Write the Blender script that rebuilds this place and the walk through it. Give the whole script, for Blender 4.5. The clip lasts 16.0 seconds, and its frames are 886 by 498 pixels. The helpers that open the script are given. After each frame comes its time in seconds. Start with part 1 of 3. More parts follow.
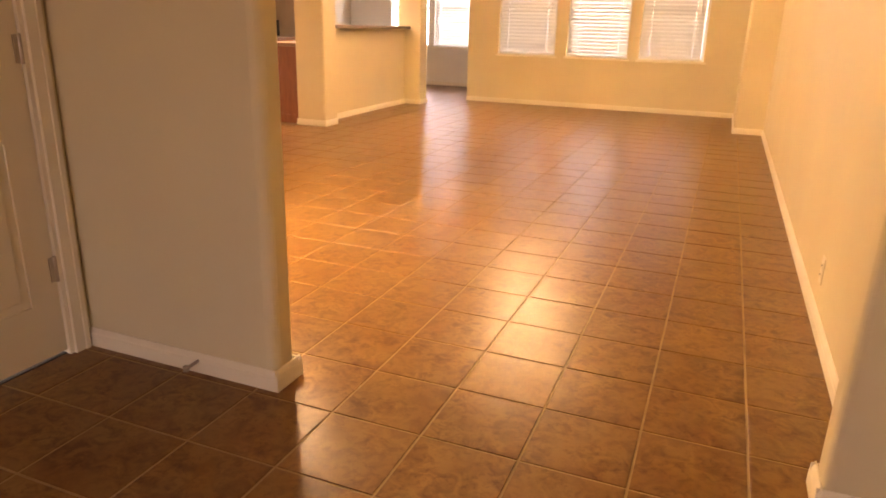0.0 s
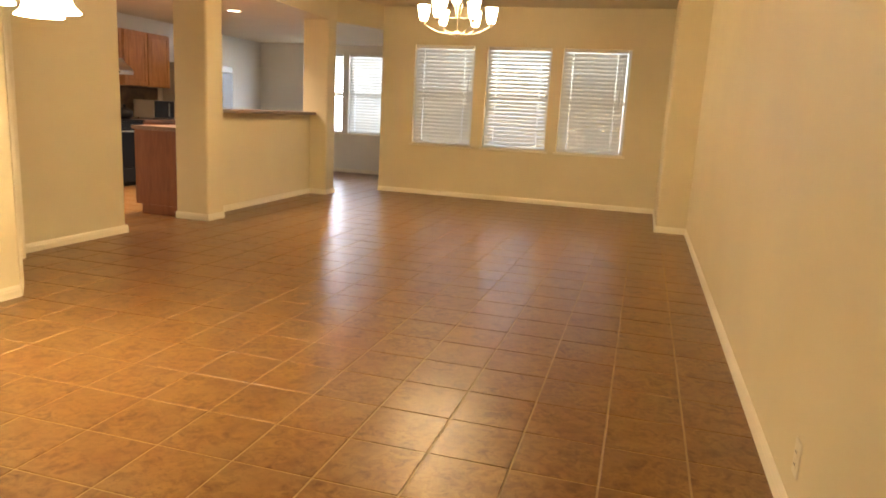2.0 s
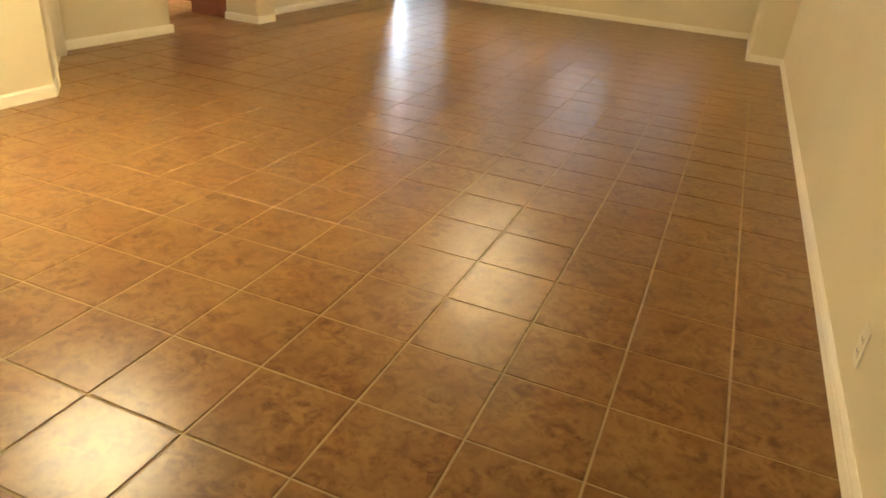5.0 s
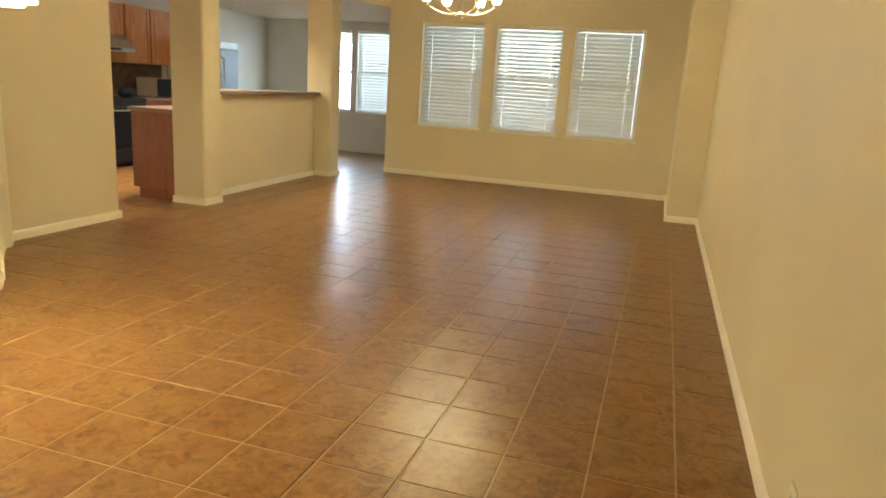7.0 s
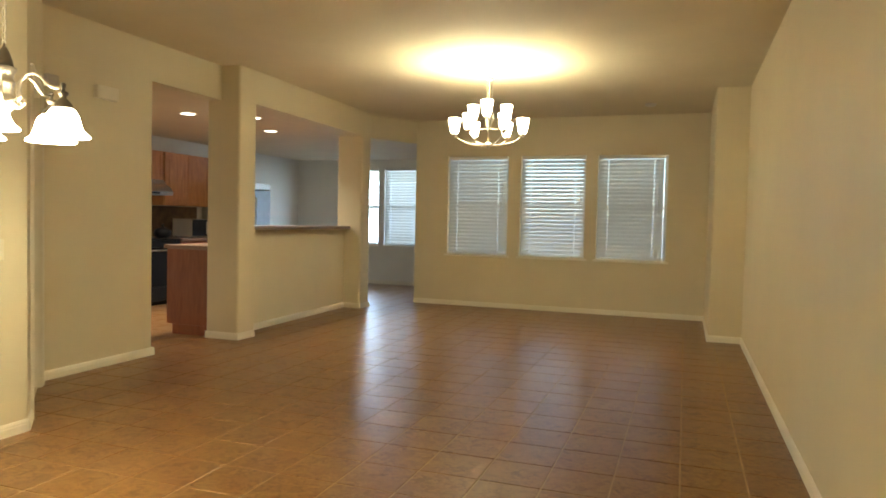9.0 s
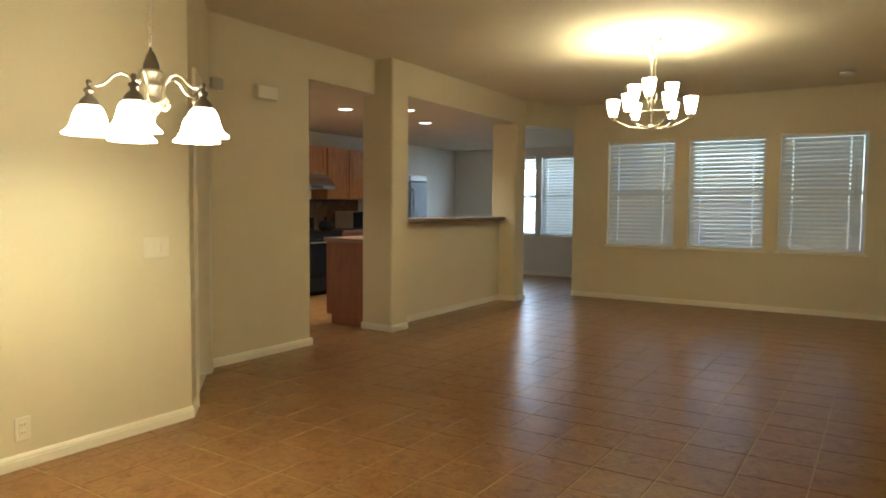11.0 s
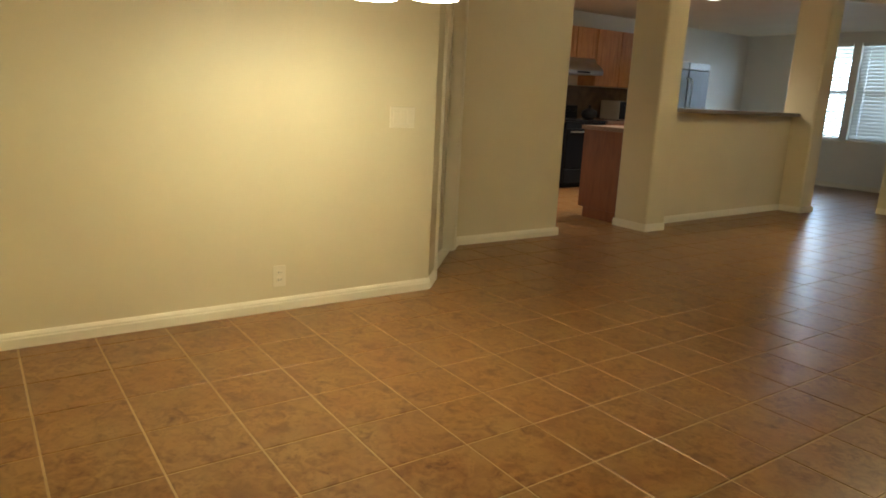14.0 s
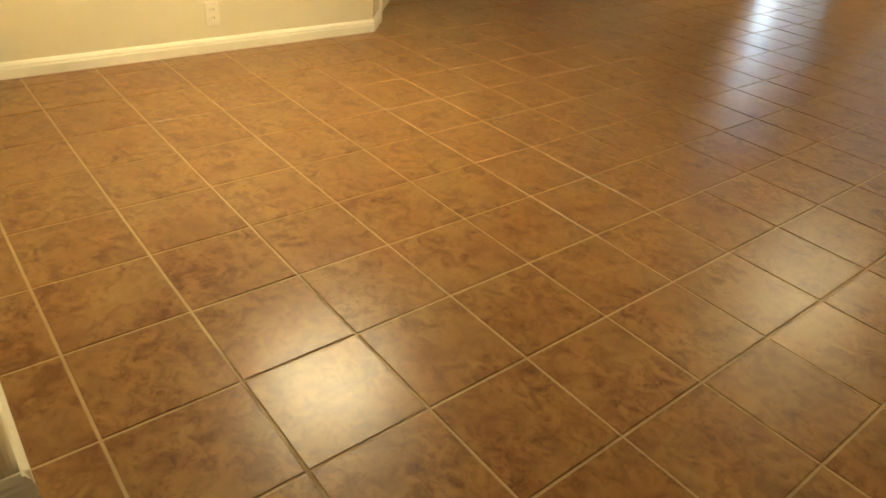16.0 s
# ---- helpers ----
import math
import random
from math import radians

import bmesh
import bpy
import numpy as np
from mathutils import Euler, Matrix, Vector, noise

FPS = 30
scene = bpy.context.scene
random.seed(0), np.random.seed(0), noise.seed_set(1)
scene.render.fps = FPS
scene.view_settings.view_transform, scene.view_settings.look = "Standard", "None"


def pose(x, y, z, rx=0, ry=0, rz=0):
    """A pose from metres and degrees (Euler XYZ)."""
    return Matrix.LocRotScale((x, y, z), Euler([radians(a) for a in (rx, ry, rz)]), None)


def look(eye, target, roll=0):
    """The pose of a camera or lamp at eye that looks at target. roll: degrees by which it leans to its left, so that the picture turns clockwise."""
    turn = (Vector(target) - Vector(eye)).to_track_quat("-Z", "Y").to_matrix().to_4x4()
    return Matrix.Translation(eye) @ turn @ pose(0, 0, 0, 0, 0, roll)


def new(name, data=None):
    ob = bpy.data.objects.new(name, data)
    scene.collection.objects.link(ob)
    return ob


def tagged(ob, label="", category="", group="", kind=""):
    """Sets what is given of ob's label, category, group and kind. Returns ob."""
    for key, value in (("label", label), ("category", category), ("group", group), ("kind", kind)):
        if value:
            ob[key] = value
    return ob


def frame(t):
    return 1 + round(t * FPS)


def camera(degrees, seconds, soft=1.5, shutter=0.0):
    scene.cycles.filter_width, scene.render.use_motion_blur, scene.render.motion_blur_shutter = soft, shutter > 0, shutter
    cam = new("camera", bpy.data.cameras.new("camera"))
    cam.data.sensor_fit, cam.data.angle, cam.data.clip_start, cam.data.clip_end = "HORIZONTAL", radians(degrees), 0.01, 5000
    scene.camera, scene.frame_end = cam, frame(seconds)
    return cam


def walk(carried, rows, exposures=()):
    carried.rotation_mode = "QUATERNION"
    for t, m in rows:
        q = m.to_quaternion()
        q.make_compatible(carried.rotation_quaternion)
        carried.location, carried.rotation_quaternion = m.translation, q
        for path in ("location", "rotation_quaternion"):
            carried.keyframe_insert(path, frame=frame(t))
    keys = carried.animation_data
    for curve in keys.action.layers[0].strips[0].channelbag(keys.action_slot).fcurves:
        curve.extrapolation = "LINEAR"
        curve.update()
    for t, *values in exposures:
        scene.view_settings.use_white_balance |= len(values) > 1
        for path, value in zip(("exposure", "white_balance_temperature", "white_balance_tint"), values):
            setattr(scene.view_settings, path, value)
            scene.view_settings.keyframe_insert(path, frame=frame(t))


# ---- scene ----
cam = camera(66.0, 16.0, soft=1.8)
PATH = [
    (0, (-0.495, 0.142, 1.177), (-1.196, 1.909, 0.553), 1.6),
    (0.5, (-0.57, 0.362, 1.201), (-1.038, 2.229, 0.66), -0.3),
    (1, (-0.553, 0.645, 1.208), (-0.929, 2.551, 0.734), 0.1),
    (1.5, (-0.546, 0.803, 1.245), (-0.882, 2.724, 0.802), 1.5),
    (2, (-0.558, 1.103, 1.213), (-1.092, 2.991, 0.826), 3.1),
    (2.5, (-0.591, 1.308, 1.202), (-1.308, 3.118, 0.741), 4.2),
    (3, (-0.592, 1.411, 1.212), (-1.291, 3.17, 0.567), 4.3),
    (3.5, (-0.57, 1.44, 1.184), (-1.232, 3.137, 0.359), 5.5),
    (3.7, (-0.551, 1.451, 1.169), (-1.203, 3.117, 0.275), 6.0),
    (5.8, (-0.513, 1.4, 1.242), (-1.113, 3.087, 0.351), 4.2),
    (6, (-0.51, 1.394, 1.26), (-1.109, 3.12, 0.445), 4.2),
    (6.5, (-0.533, 1.393, 1.256), (-1.118, 3.201, 0.632), 3.7),
    (7, (-0.485, 1.338, 1.318), (-1.054, 3.199, 0.857), 3.6),
    (7.5, (-0.486, 1.307, 1.307), (-1.05, 3.201, 1.0), 2.9),
    (8, (-0.498, 1.292, 1.294), (-1.073, 3.199, 1.118), 2.5),
    (8.5, (-0.552, 1.331, 1.262), (-1.176, 3.229, 1.168), 2.0),
    (10.8, (-0.688, 1.66, 1.22), (-1.686, 3.389, 1.101), 0.4),
    (11, (-0.649, 1.678, 1.268), (-1.735, 3.353, 1.146), 0.5),
    (11.5, (-0.694, 1.845, 1.242), (-2.08, 3.283, 1.144), 0.4),
    (12, (-0.758, 1.879, 1.247), (-2.328, 3.115, 1.157), 0.9),
    (12.5, (-0.756, 1.917, 1.243), (-2.461, 2.958, 1.153), 1.4),
    (13, (-0.75, 1.93, 1.25), (-2.479, 2.923, 1.09), 2.3),
    (13.5, (-0.729, 1.945, 1.237), (-2.397, 3.01, 0.951), 2.9),
    (14, (-0.736, 1.976, 1.174), (-2.33, 3.099, 0.73), 2.8),
    (14.5, (-0.692, 1.958, 1.199), (-2.195, 3.11, 0.556), 3.7),
    (15, (-0.702, 1.962, 1.169), (-2.111, 3.122, 0.35), 4.5),
    (15.5, (-0.705, 1.959, 1.142), (-2.02, 3.104, 0.163), 5.3),
    (16, (-0.682, 1.971, 1.133), (-1.949, 3.077, 0.051), 5.3),
]
walk(cam, [(t, look(e, g, r)) for t, e, g, r in PATH], [
    (0.0, 2.42, 10300, 36), (0.5, 2.15, 9600, 30), (1.0, 1.95, 8900, 24), (1.5, 1.85, 8200, 19), (2.0, 1.8, 7700, 14), (3.5, 1.7, 7200, 9),
    (6.0, 1.95, 6900, -1), (7.0, 1.8, 6700, -2), (8.5, 1.39, 6200, -1), (11.0, 0.88, 6050, 0), (11.5, 0.6, 6000, 0), (12.5, 0.34, 5900, 0), (13.5, 0.5, 6050, -1), (14.0, 0.72, 6150, -1), (15.0, 1.12, 6500, -1), (16.0, 1.48, 6900, -1)])

# ---- world, sun, lamps ----
world = bpy.data.worlds.new("sky")
scene.world = world
world.use_nodes = True
wn = world.node_tree.nodes
sky = wn.new("ShaderNodeTexSky")
sky.sky_type, sky.sun_disc = "NISHITA", False
sky.sun_elevation, sky.sun_rotation = radians(48), radians(200)
world.node_tree.links.new(sky.outputs[0], wn["Background"].inputs[0])
wn["Background"].inputs[1].default_value = 0.15
sun_data = bpy.data.lights.new("sun", "SUN")
sun_data.energy, sun_data.angle, sun_data.color = 3.0, radians(0.5), (1.0, 0.95, 0.88)
sun_ob = new("sun", sun_data)
sun_ob.matrix_world = look((-8, -20, 25), (0, 0, 0))

WARM = (1.0, 0.86, 0.57)


def bulb_lamp(place, watts, radius=0.03, color=WARM):
    d = bpy.data.lights.new("bulb_light", "POINT")
    d.energy, d.shadow_soft_size, d.color = watts, radius, color
    new("bulb_light", d).location = place


def can_lamp(place, watts):
    d = bpy.data.lights.new("can_light", "SPOT")
    d.energy, d.shadow_soft_size, d.color, d.spot_size, d.spot_blend = watts, 0.05, (1.0, 0.84, 0.68), radians(125), 1.0
    new("can_light", d).location = place


# daylight of the open front door behind the start of the walk
door_sky = bpy.data.lights.new("front_door_daylight", "AREA")
door_sky.shape, door_sky.size, door_sky.size_y, door_sky.energy, door_sky.color = "RECTANGLE", 0.9, 2.0, 2.3, (0.95, 0.72, 0.92)
new("front_door_daylight", door_sky).matrix_world = look((-1.3, -2.66, 1.05), (-1.3, 0.0, 1.0))

def window_daylight(x0, x1, y, z0, z1, watts):
    """Sky light in a window's opening, outside the pane."""
    d = bpy.data.lights.new("window_daylight", "AREA")
    d.shape, d.size, d.size_y, d.energy, d.color = "RECTANGLE", x1 - x0, z1 - z0, watts, (0.62, 0.75, 1.0)
    c = ((x0 + x1) / 2, y + 0.17, (z0 + z1) / 2)
    new("window_daylight", d).matrix_world = look(c, (c[0], y - 5, c[2] - 0.4))


DINING, LIVING = (-3.07, 3.315, 0.0), (-2.41, 7.72, 0.025)
DINING_WATTS, LIVING_WATTS, CAN_WATTS = 2.1, 3.05, 70.0


# ---- materials ----
def material(name, color, rough=0.5, metal=0.0, vary=0.08, scale=6.0, bump=0.02, fine=180.0, emit=None, strength=0.0, coat=0.0):
    m = bpy.data.materials.new(name)
    m.use_nodes = True
    n, l = m.node_tree.nodes, m.node_tree.links
    b = n["Principled BSDF"]
    b.inputs["Base Color"].default_value = (*color, 1)
    b.inputs["Roughness"].default_value, b.inputs["Metallic"].default_value = rough, metal
    b.inputs["Coat Weight"].default_value = coat
    geo = n.new("ShaderNodeTexCoord")
    if vary > 0:
        tex = n.new("ShaderNodeTexNoise")
        tex.inputs["Scale"].default_value, tex.inputs["Detail"].default_value = scale, 5
        ramp = n.new("ShaderNodeValToRGB")
        ramp.color_ramp.elements[0].position, ramp.color_ramp.elements[1].position = 0.3, 0.7
        ramp.color_ramp.elements[0].color = (*[c * (1 - vary) for c in color], 1)
        ramp.color_ramp.elements[1].color = (*[min(1, c * (1 + vary)) for c in color], 1)
        l.new(geo.outputs["Object"], tex.inputs["Vector"])
        l.new(tex.outputs[0], ramp.inputs[0])
        l.new(ramp.outputs[0], b.inputs["Base Color"])
    if bump > 0:
        tex2 = n.new("ShaderNodeTexNoise")
        tex2.inputs["Scale"].default_value, tex2.inputs["Detail"].default_value = fine, 3
        bp = n.new("ShaderNodeBump")
        bp.inputs["Strength"].default_value, bp.inputs["Distance"].default_value = bump * 10, 0.001
        l.new(geo.outputs["Object"], tex2.inputs["Vector"])
        l.new(tex2.outputs[0], bp.inputs["Height"])
        l.new(bp.outputs[0], b.inputs["Normal"])
    if emit:
        b.inputs["Emission Color"].default_value, b.inputs["Emission Strength"].default_value = (*emit, 1), strength
    return m


def tile_material():
    m = material("floor_tile", (0.22, 0.115, 0.05), 0.28, vary=0.0, bump=0.0)
    n, l = m.node_tree.nodes, m.node_tree.links
    b = n["Principled BSDF"]
    geo, info = n.new("ShaderNodeNewGeometry"), n.new("ShaderNodeObjectInfo")
    shift = n.new("ShaderNodeVectorMath")
    shift.operation = "MULTIPLY_ADD"
    shift.inputs[1].default_value = (1, 1, 1)
    comb = n.new("ShaderNodeCombineXYZ")
    mul = n.new("ShaderNodeMath")
    mul.operation, mul.inputs[1].default_value = "MULTIPLY", 40.0
    l.new(info.outputs["Random"], mul.inputs[0])
    l.new(mul.outputs[0], comb.inputs[2])
    l.new(geo.outputs["Position"], shift.inputs[0])
    l.new(comb.outputs[0], shift.inputs[2])
    big, small, mask = n.new("ShaderNodeTexNoise"), n.new("ShaderNodeTexNoise"), n.new("ShaderNodeTexNoise")
    fleck = n.new("ShaderNodeTexNoise")
    for t, sc, de, ro, di in ((big, 5.0, 2, 0.5, 0.3), (small, 17.0, 5, 0.6, 1.0), (mask, 7.0, 2, 0.5, 0.3), (fleck, 56.0, 3, 0.6, 0.6)):
        t.inputs["Scale"].default_value, t.inputs["Detail"].default_value, t.inputs["Roughness"].default_value, t.inputs["Distortion"].default_value = sc, de, ro, di
        l.new(shift.outputs[0], t.inputs["Vector"])

    def ramp(source, lo, dark, hi, light):
        r = n.new("ShaderNodeValToRGB")
        el = r.color_ramp.elements
        el[0].position, el[0].color, el[1].position, el[1].color = lo, (*dark, 1), hi, (*light, 1)
        l.new(source.outputs[0], r.inputs[0])
        return r

    def times(a, b, factor):
        x = n.new("ShaderNodeMixRGB")
        x.blend_type = "MULTIPLY"
        l.new(a.outputs[0], x.inputs[1])
        l.new(b.outputs[0], x.inputs[2])
        if isinstance(factor, float):
            x.inputs[0].default_value = factor
        else:
            l.new(factor.outputs[0], x.inputs[0])
        return x
    tone = ramp(big, 0.25, (0.198, 0.091, 0.033), 0.75, (0.256, 0.146, 0.055))
    cloud = ramp(small, 0.33, (0.44, 0.28, 0.23), 0.58, (1.12, 1.12, 1.06))
    spots = ramp(fleck, 0.30, (0.56, 0.42, 0.36), 0.48, (1.03, 1.03, 1.03))
    much = ramp(mask, 0.30, (0.25, 0.25, 0.25), 0.70, (0.9, 0.9, 0.9))
    mix = times(times(tone, cloud, much), spots, much)
    l.new(mix.outputs[0], b.inputs["Base Color"])
    rr = n.new("ShaderNodeMapRange")
    rr.inputs["To Min"].default_value, rr.inputs["To Max"].default_value = 0.27, 0.31
    l.new(big.outputs[0], rr.inputs[0])
    l.new(rr.outputs[0], b.inputs["Roughness"])
    b.inputs["Specular IOR Level"].default_value = 0.30
    return m


def wood_material(name, dark, light, rough=0.4):
    m = material(name, light, rough, vary=0.0, bump=0.0)
    n, l = m.node_tree.nodes, m.node_tree.links
    b = n["Principled BSDF"]
    tc, mp, tx = n.new("ShaderNodeTexCoord"), n.new("ShaderNodeMapping"), n.new("ShaderNodeTexNoise")
    mp.inputs["Scale"].default_value = (14, 14, 1.6)
    tx.inputs["Scale"].default_value, tx.inputs["Detail"].default_value, tx.inputs["Distortion"].default_value = 2.0, 6, 1.0
    r = n.new("ShaderNodeValToRGB")
    r.color_ramp.elements[0].position, r.color_ramp.elements[0].color = 0.3, (*dark, 1)
    r.color_ramp.elements[1].position, r.color_ramp.elements[1].color = 0.7, (*light, 1)
    l.new(tc.outputs["Object"], mp.inputs[0])
    l.new(mp.outputs[0], tx.inputs["Vector"])
    l.new(tx.outputs[0], r.inputs[0])
    l.new(r.outputs[0], b.inputs["Base Color"])
    return m


def slat_material():
    m = bpy.data.materials.new("blind_slat")
    m.use_nodes = True
    n, l = m.node_tree.nodes, m.node_tree.links
    b = n["Principled BSDF"]
    b.inputs["Base Color"].default_value, b.inputs["Roughness"].default_value = (0.8, 0.78, 0.72, 1), 0.45
    tr, mx = n.new("ShaderNodeBsdfTranslucent"), n.new("ShaderNodeMixShader")
    tr.inputs[0].default_value, mx.inputs[0].default_value = (0.85, 0.85, 0.82, 1), 0.35
    l.new(b.outputs[0], mx.inputs[1])
    l.new(tr.outputs[0], mx.inputs[2])
    l.new(mx.outputs[0], n["Material Output"].inputs[0])
    return m


def glass_material():
    m = bpy.data.materials.new("window_glass")
    m.use_nodes = True
    b = m.node_tree.nodes["Principled BSDF"]
    b.inputs["Base Color"].default_value, b.inputs["Roughness"].default_value = (0.95, 0.98, 0.97, 1), 0.0
    b.inputs["Transmission Weight"].default_value, b.inputs["IOR"].default_value = 1.0, 1.45
    return m


PAINT = material("wall_paint", (0.69, 0.615, 0.435), 0.55, vary=0.03, scale=1.5, bump=0.03, fine=90)
CEIL = material("ceiling_paint", (0.70, 0.62, 0.46), 0.8, vary=0.03, scale=2, bump=0.06, fine=60)
# paler and cooler than PAINT: the nook's daylight is partly put into this colour
COOL_LIT = material("nook_wall_daylit_paint", (0.76, 0.735, 0.66), 0.6, vary=0.03, scale=1.5, bump=0.03, fine=90)
TRIM = material("trim_paint", (0.82, 0.77, 0.64), 0.35, vary=0.02, scale=3, bump=0.01)
TILE = tile_material()
GROUT = material("grout", (0.40, 0.285, 0.16), 0.9, vary=0.15, scale=9, bump=0.05)
SLAT = slat_material()
VINYL = material("window_vinyl", (0.78, 0.77, 0.73), 0.4, vary=0.02, bump=0.0)
GLASS = glass_material()
PLASTIC = material("plate_plastic", (0.76, 0.70, 0.56), 0.35, vary=0.02, bump=0.0)
DARK = material("dark_slot", (0.05, 0.045, 0.04), 0.6, vary=0.0, bump=0.0)
GREYBOX = material("grey_plastic", (0.46, 0.43, 0.38), 0.5, vary=0.05, bump=0.0)
HINGE = material("hinge_metal", (0.45, 0.39, 0.32), 0.35, 0.9, vary=0.1, bump=0.0)
NICKEL = material("brushed_nickel", (0.66, 0.60, 0.50), 0.36, 1.0, vary=0.08, scale=20, bump=0.0)
PEWTER = material("dark_pewter", (0.24, 0.21, 0.18), 0.4, 0.8, vary=0.15, scale=15, bump=0.0)
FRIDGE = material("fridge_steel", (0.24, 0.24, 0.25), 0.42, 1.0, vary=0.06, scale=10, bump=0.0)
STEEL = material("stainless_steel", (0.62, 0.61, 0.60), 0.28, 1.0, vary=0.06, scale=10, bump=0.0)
BLACK = material("black_enamel", (0.012, 0.012, 0.013), 0.35, vary=0.1, bump=0.0)
BLACKGLASS = material("black_glass", (0.006, 0.006, 0.007), 0.4, vary=0.0, bump=0.0)
for black in (BLACK, BLACKGLASS):
    black.node_tree.nodes["Principled BSDF"].inputs["Specular IOR Level"].default_value = 0.2
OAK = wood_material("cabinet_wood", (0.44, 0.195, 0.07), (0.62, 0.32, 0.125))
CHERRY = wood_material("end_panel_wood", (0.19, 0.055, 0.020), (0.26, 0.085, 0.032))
COUNTER = material("counter_laminate", (0.23, 0.13, 0.085), 0.3, vary=0.35, scale=60, bump=0.0)
BARTOP = material("bar_top_laminate", (0.20, 0.145, 0.11), 0.35, vary=0.35, scale=70, bump=0.0)
SPLASH = material("backsplash_tile", (0.15, 0.095, 0.055), 0.35, vary=0.3, scale=9, bump=0.0)
SHADE = material("frosted_glass_shade", (0.9, 0.85, 0.75), 0.4, vary=0.0, bump=0.0, emit=(1.0, 0.82, 0.54), strength=14.0)
BULB = material("glowing_bulb", (1, 0.9, 0.7), 0.4, vary=0.0, bump=0.0, emit=(1.0, 0.82, 0.52), strength=30.0)
CANLENS = material("glowing_can_lens", (1, 0.95, 0.9), 0.4, vary=0.0, bump=0.0, emit=(1.0, 0.88, 0.74), strength=3.0)
WHITE = material("white_enamel", (0.75, 0.74, 0.70), 0.4, vary=0.02, bump=0.0)
DOORPAINT = material("door_paint", (0.73, 0.67, 0.53), 0.45, vary=0.03, scale=3, bump=0.0)
FENCE = wood_material("fence_wood", (0.16, 0.10, 0.06), (0.28, 0.19, 0.12), 0.8)
LAWN = material("lawn_soil", (0.13, 0.14, 0.06), 0.95, vary=0.3, scale=4, bump=0.2, fine=40)


# ---- helpers ----
def box(bm, x0, x1, y0, y1, z0, z1, bevel=0.0):
    vs = [bm.verts.new(p) for p in ((x0, y0, z0), (x1, y0, z0), (x1, y1, z0), (x0, y1, z0), (x0, y0, z1), (x1, y0, z1), (x1, y1, z1), (x0, y1, z1))]
    fs = [bm.faces.new([vs[i] for i in q]) for q in ((3, 2, 1, 0), (4, 5, 6, 7), (0, 1, 5, 4), (1, 2, 6, 5), (2, 3, 7, 6), (3, 0, 4, 7))]
    if bevel:
        es = {e for f in fs for e in f.edges}
        bmesh.ops.bevel(bm, geom=list(es), offset=bevel, segments=2, affect="EDGES", profile=0.5)
    return bm


def lathe(bm, profile, n=20, centre=(0, 0, 0), m=None):
    """Turns (radius, height) pairs round the upright axis."""
    rings = []
    for r, z in profile:
        rings.append([bm.verts.new((centre[0] + r * math.cos(2 * math.pi * k / n), centre[1] + r * math.sin(2 * math.pi * k / n), centre[2] + z)) for k in range(n)])
    for a, b in zip(rings, rings[1:]):
        for k in range(n):
            f = bm.faces.new((a[k], a[(k + 1) % n], b[(k + 1) % n], b[k]))
            f.smooth = True
    for ring, flip in ((rings[0], True), (rings[-1], False)):
        bm.faces.new(ring[::-1] if flip else ring)
    if m is not None:
        bmesh.ops.transform(bm, matrix=m, verts=bm.verts)
    return bm


def tube(bm, pts, r, n=8):
    pts = [Vector(p) for p in pts]
    rings = []
    for i, p in enumerate(pts):
        d = (pts[min(i + 1, len(pts) - 1)] - pts[max(i - 1, 0)]).normalized()
        a = d.cross(Vector((0, 0, 1)))
        a = a.normalized() if a.length > 1e-4 else Vector((1, 0, 0))
        b = d.cross(a).normalized()
        rr = r[i] if isinstance(r, (list, tuple)) else r
        rings.append([bm.verts.new(p + (a * math.cos(2 * math.pi * k / n) + b * math.sin(2 * math.pi * k / n)) * rr) for k in range(n)])
    for a, b in zip(rings, rings[1:]):
        for k in range(n):
            bm.faces.new((a[k], a[(k + 1) % n], b[(k + 1) % n], b[k])).smooth = True
    bm.faces.new(rings[0][::-1])
    bm.faces.new(rings[-1])
    return bm


def mesh_of(name, bm, mat):
    bmesh.ops.recalc_face_normals(bm, faces=bm.faces)
    me = bpy.data.meshes.new(name)
    bm.to_mesh(me)
    bm.free()
    me.materials.append(mat)
    return me


def part(name, bm, mat, parent=None, label=""):
    ob = new(name, mesh_of(name, bm, mat))
    if parent is not None:
        ob.parent = parent
    if label:
        ob["label"] = label
    return ob


def base(name, place, label, category, group="", rz=0.0):
    e = new(name)
    e.empty_display_size = 0.05
    e.matrix_basis = pose(*place, 0, 0, rz)
    return tagged(e, label, category, group)


def structure(name, bm, mat, label, category):
    return tagged(part(name, bm, mat), label, category, kind="structure")


def footprint(bm, pts, z0, z1):
    """An upright prism on a plan outline; a third number rounds that corner."""
    out = []
    n = len(pts)
    for i, p in enumerate(pts):
        r = p[2] if len(p) > 2 else 0
        c = Vector(p[:2])
        if not r:
            out.append(c)
            continue
        a, b = (Vector(pts[i - 1][:2]) - c).normalized(), (Vector(pts[(i + 1) % n][:2]) - c).normalized()
        s = c + a * r
        e = c + b * r
        for k in range(6):
            t = k / 5
            out.append((1 - t) ** 2 * s + 2 * t * (1 - t) * (c * 0.75 + (s + e) * 0.125) + t * t * e)
    lo, hi = [bm.verts.new((*p, z0)) for p in out], [bm.verts.new((*p, z1)) for p in out]
    m = len(out)
    bm.faces.new(lo[::-1])
    bm.faces.new(hi)
    for i in range(m):
        bm.faces.new((lo[i], lo[(i + 1) % m], hi[(i + 1) % m], hi[i]))
    return bm


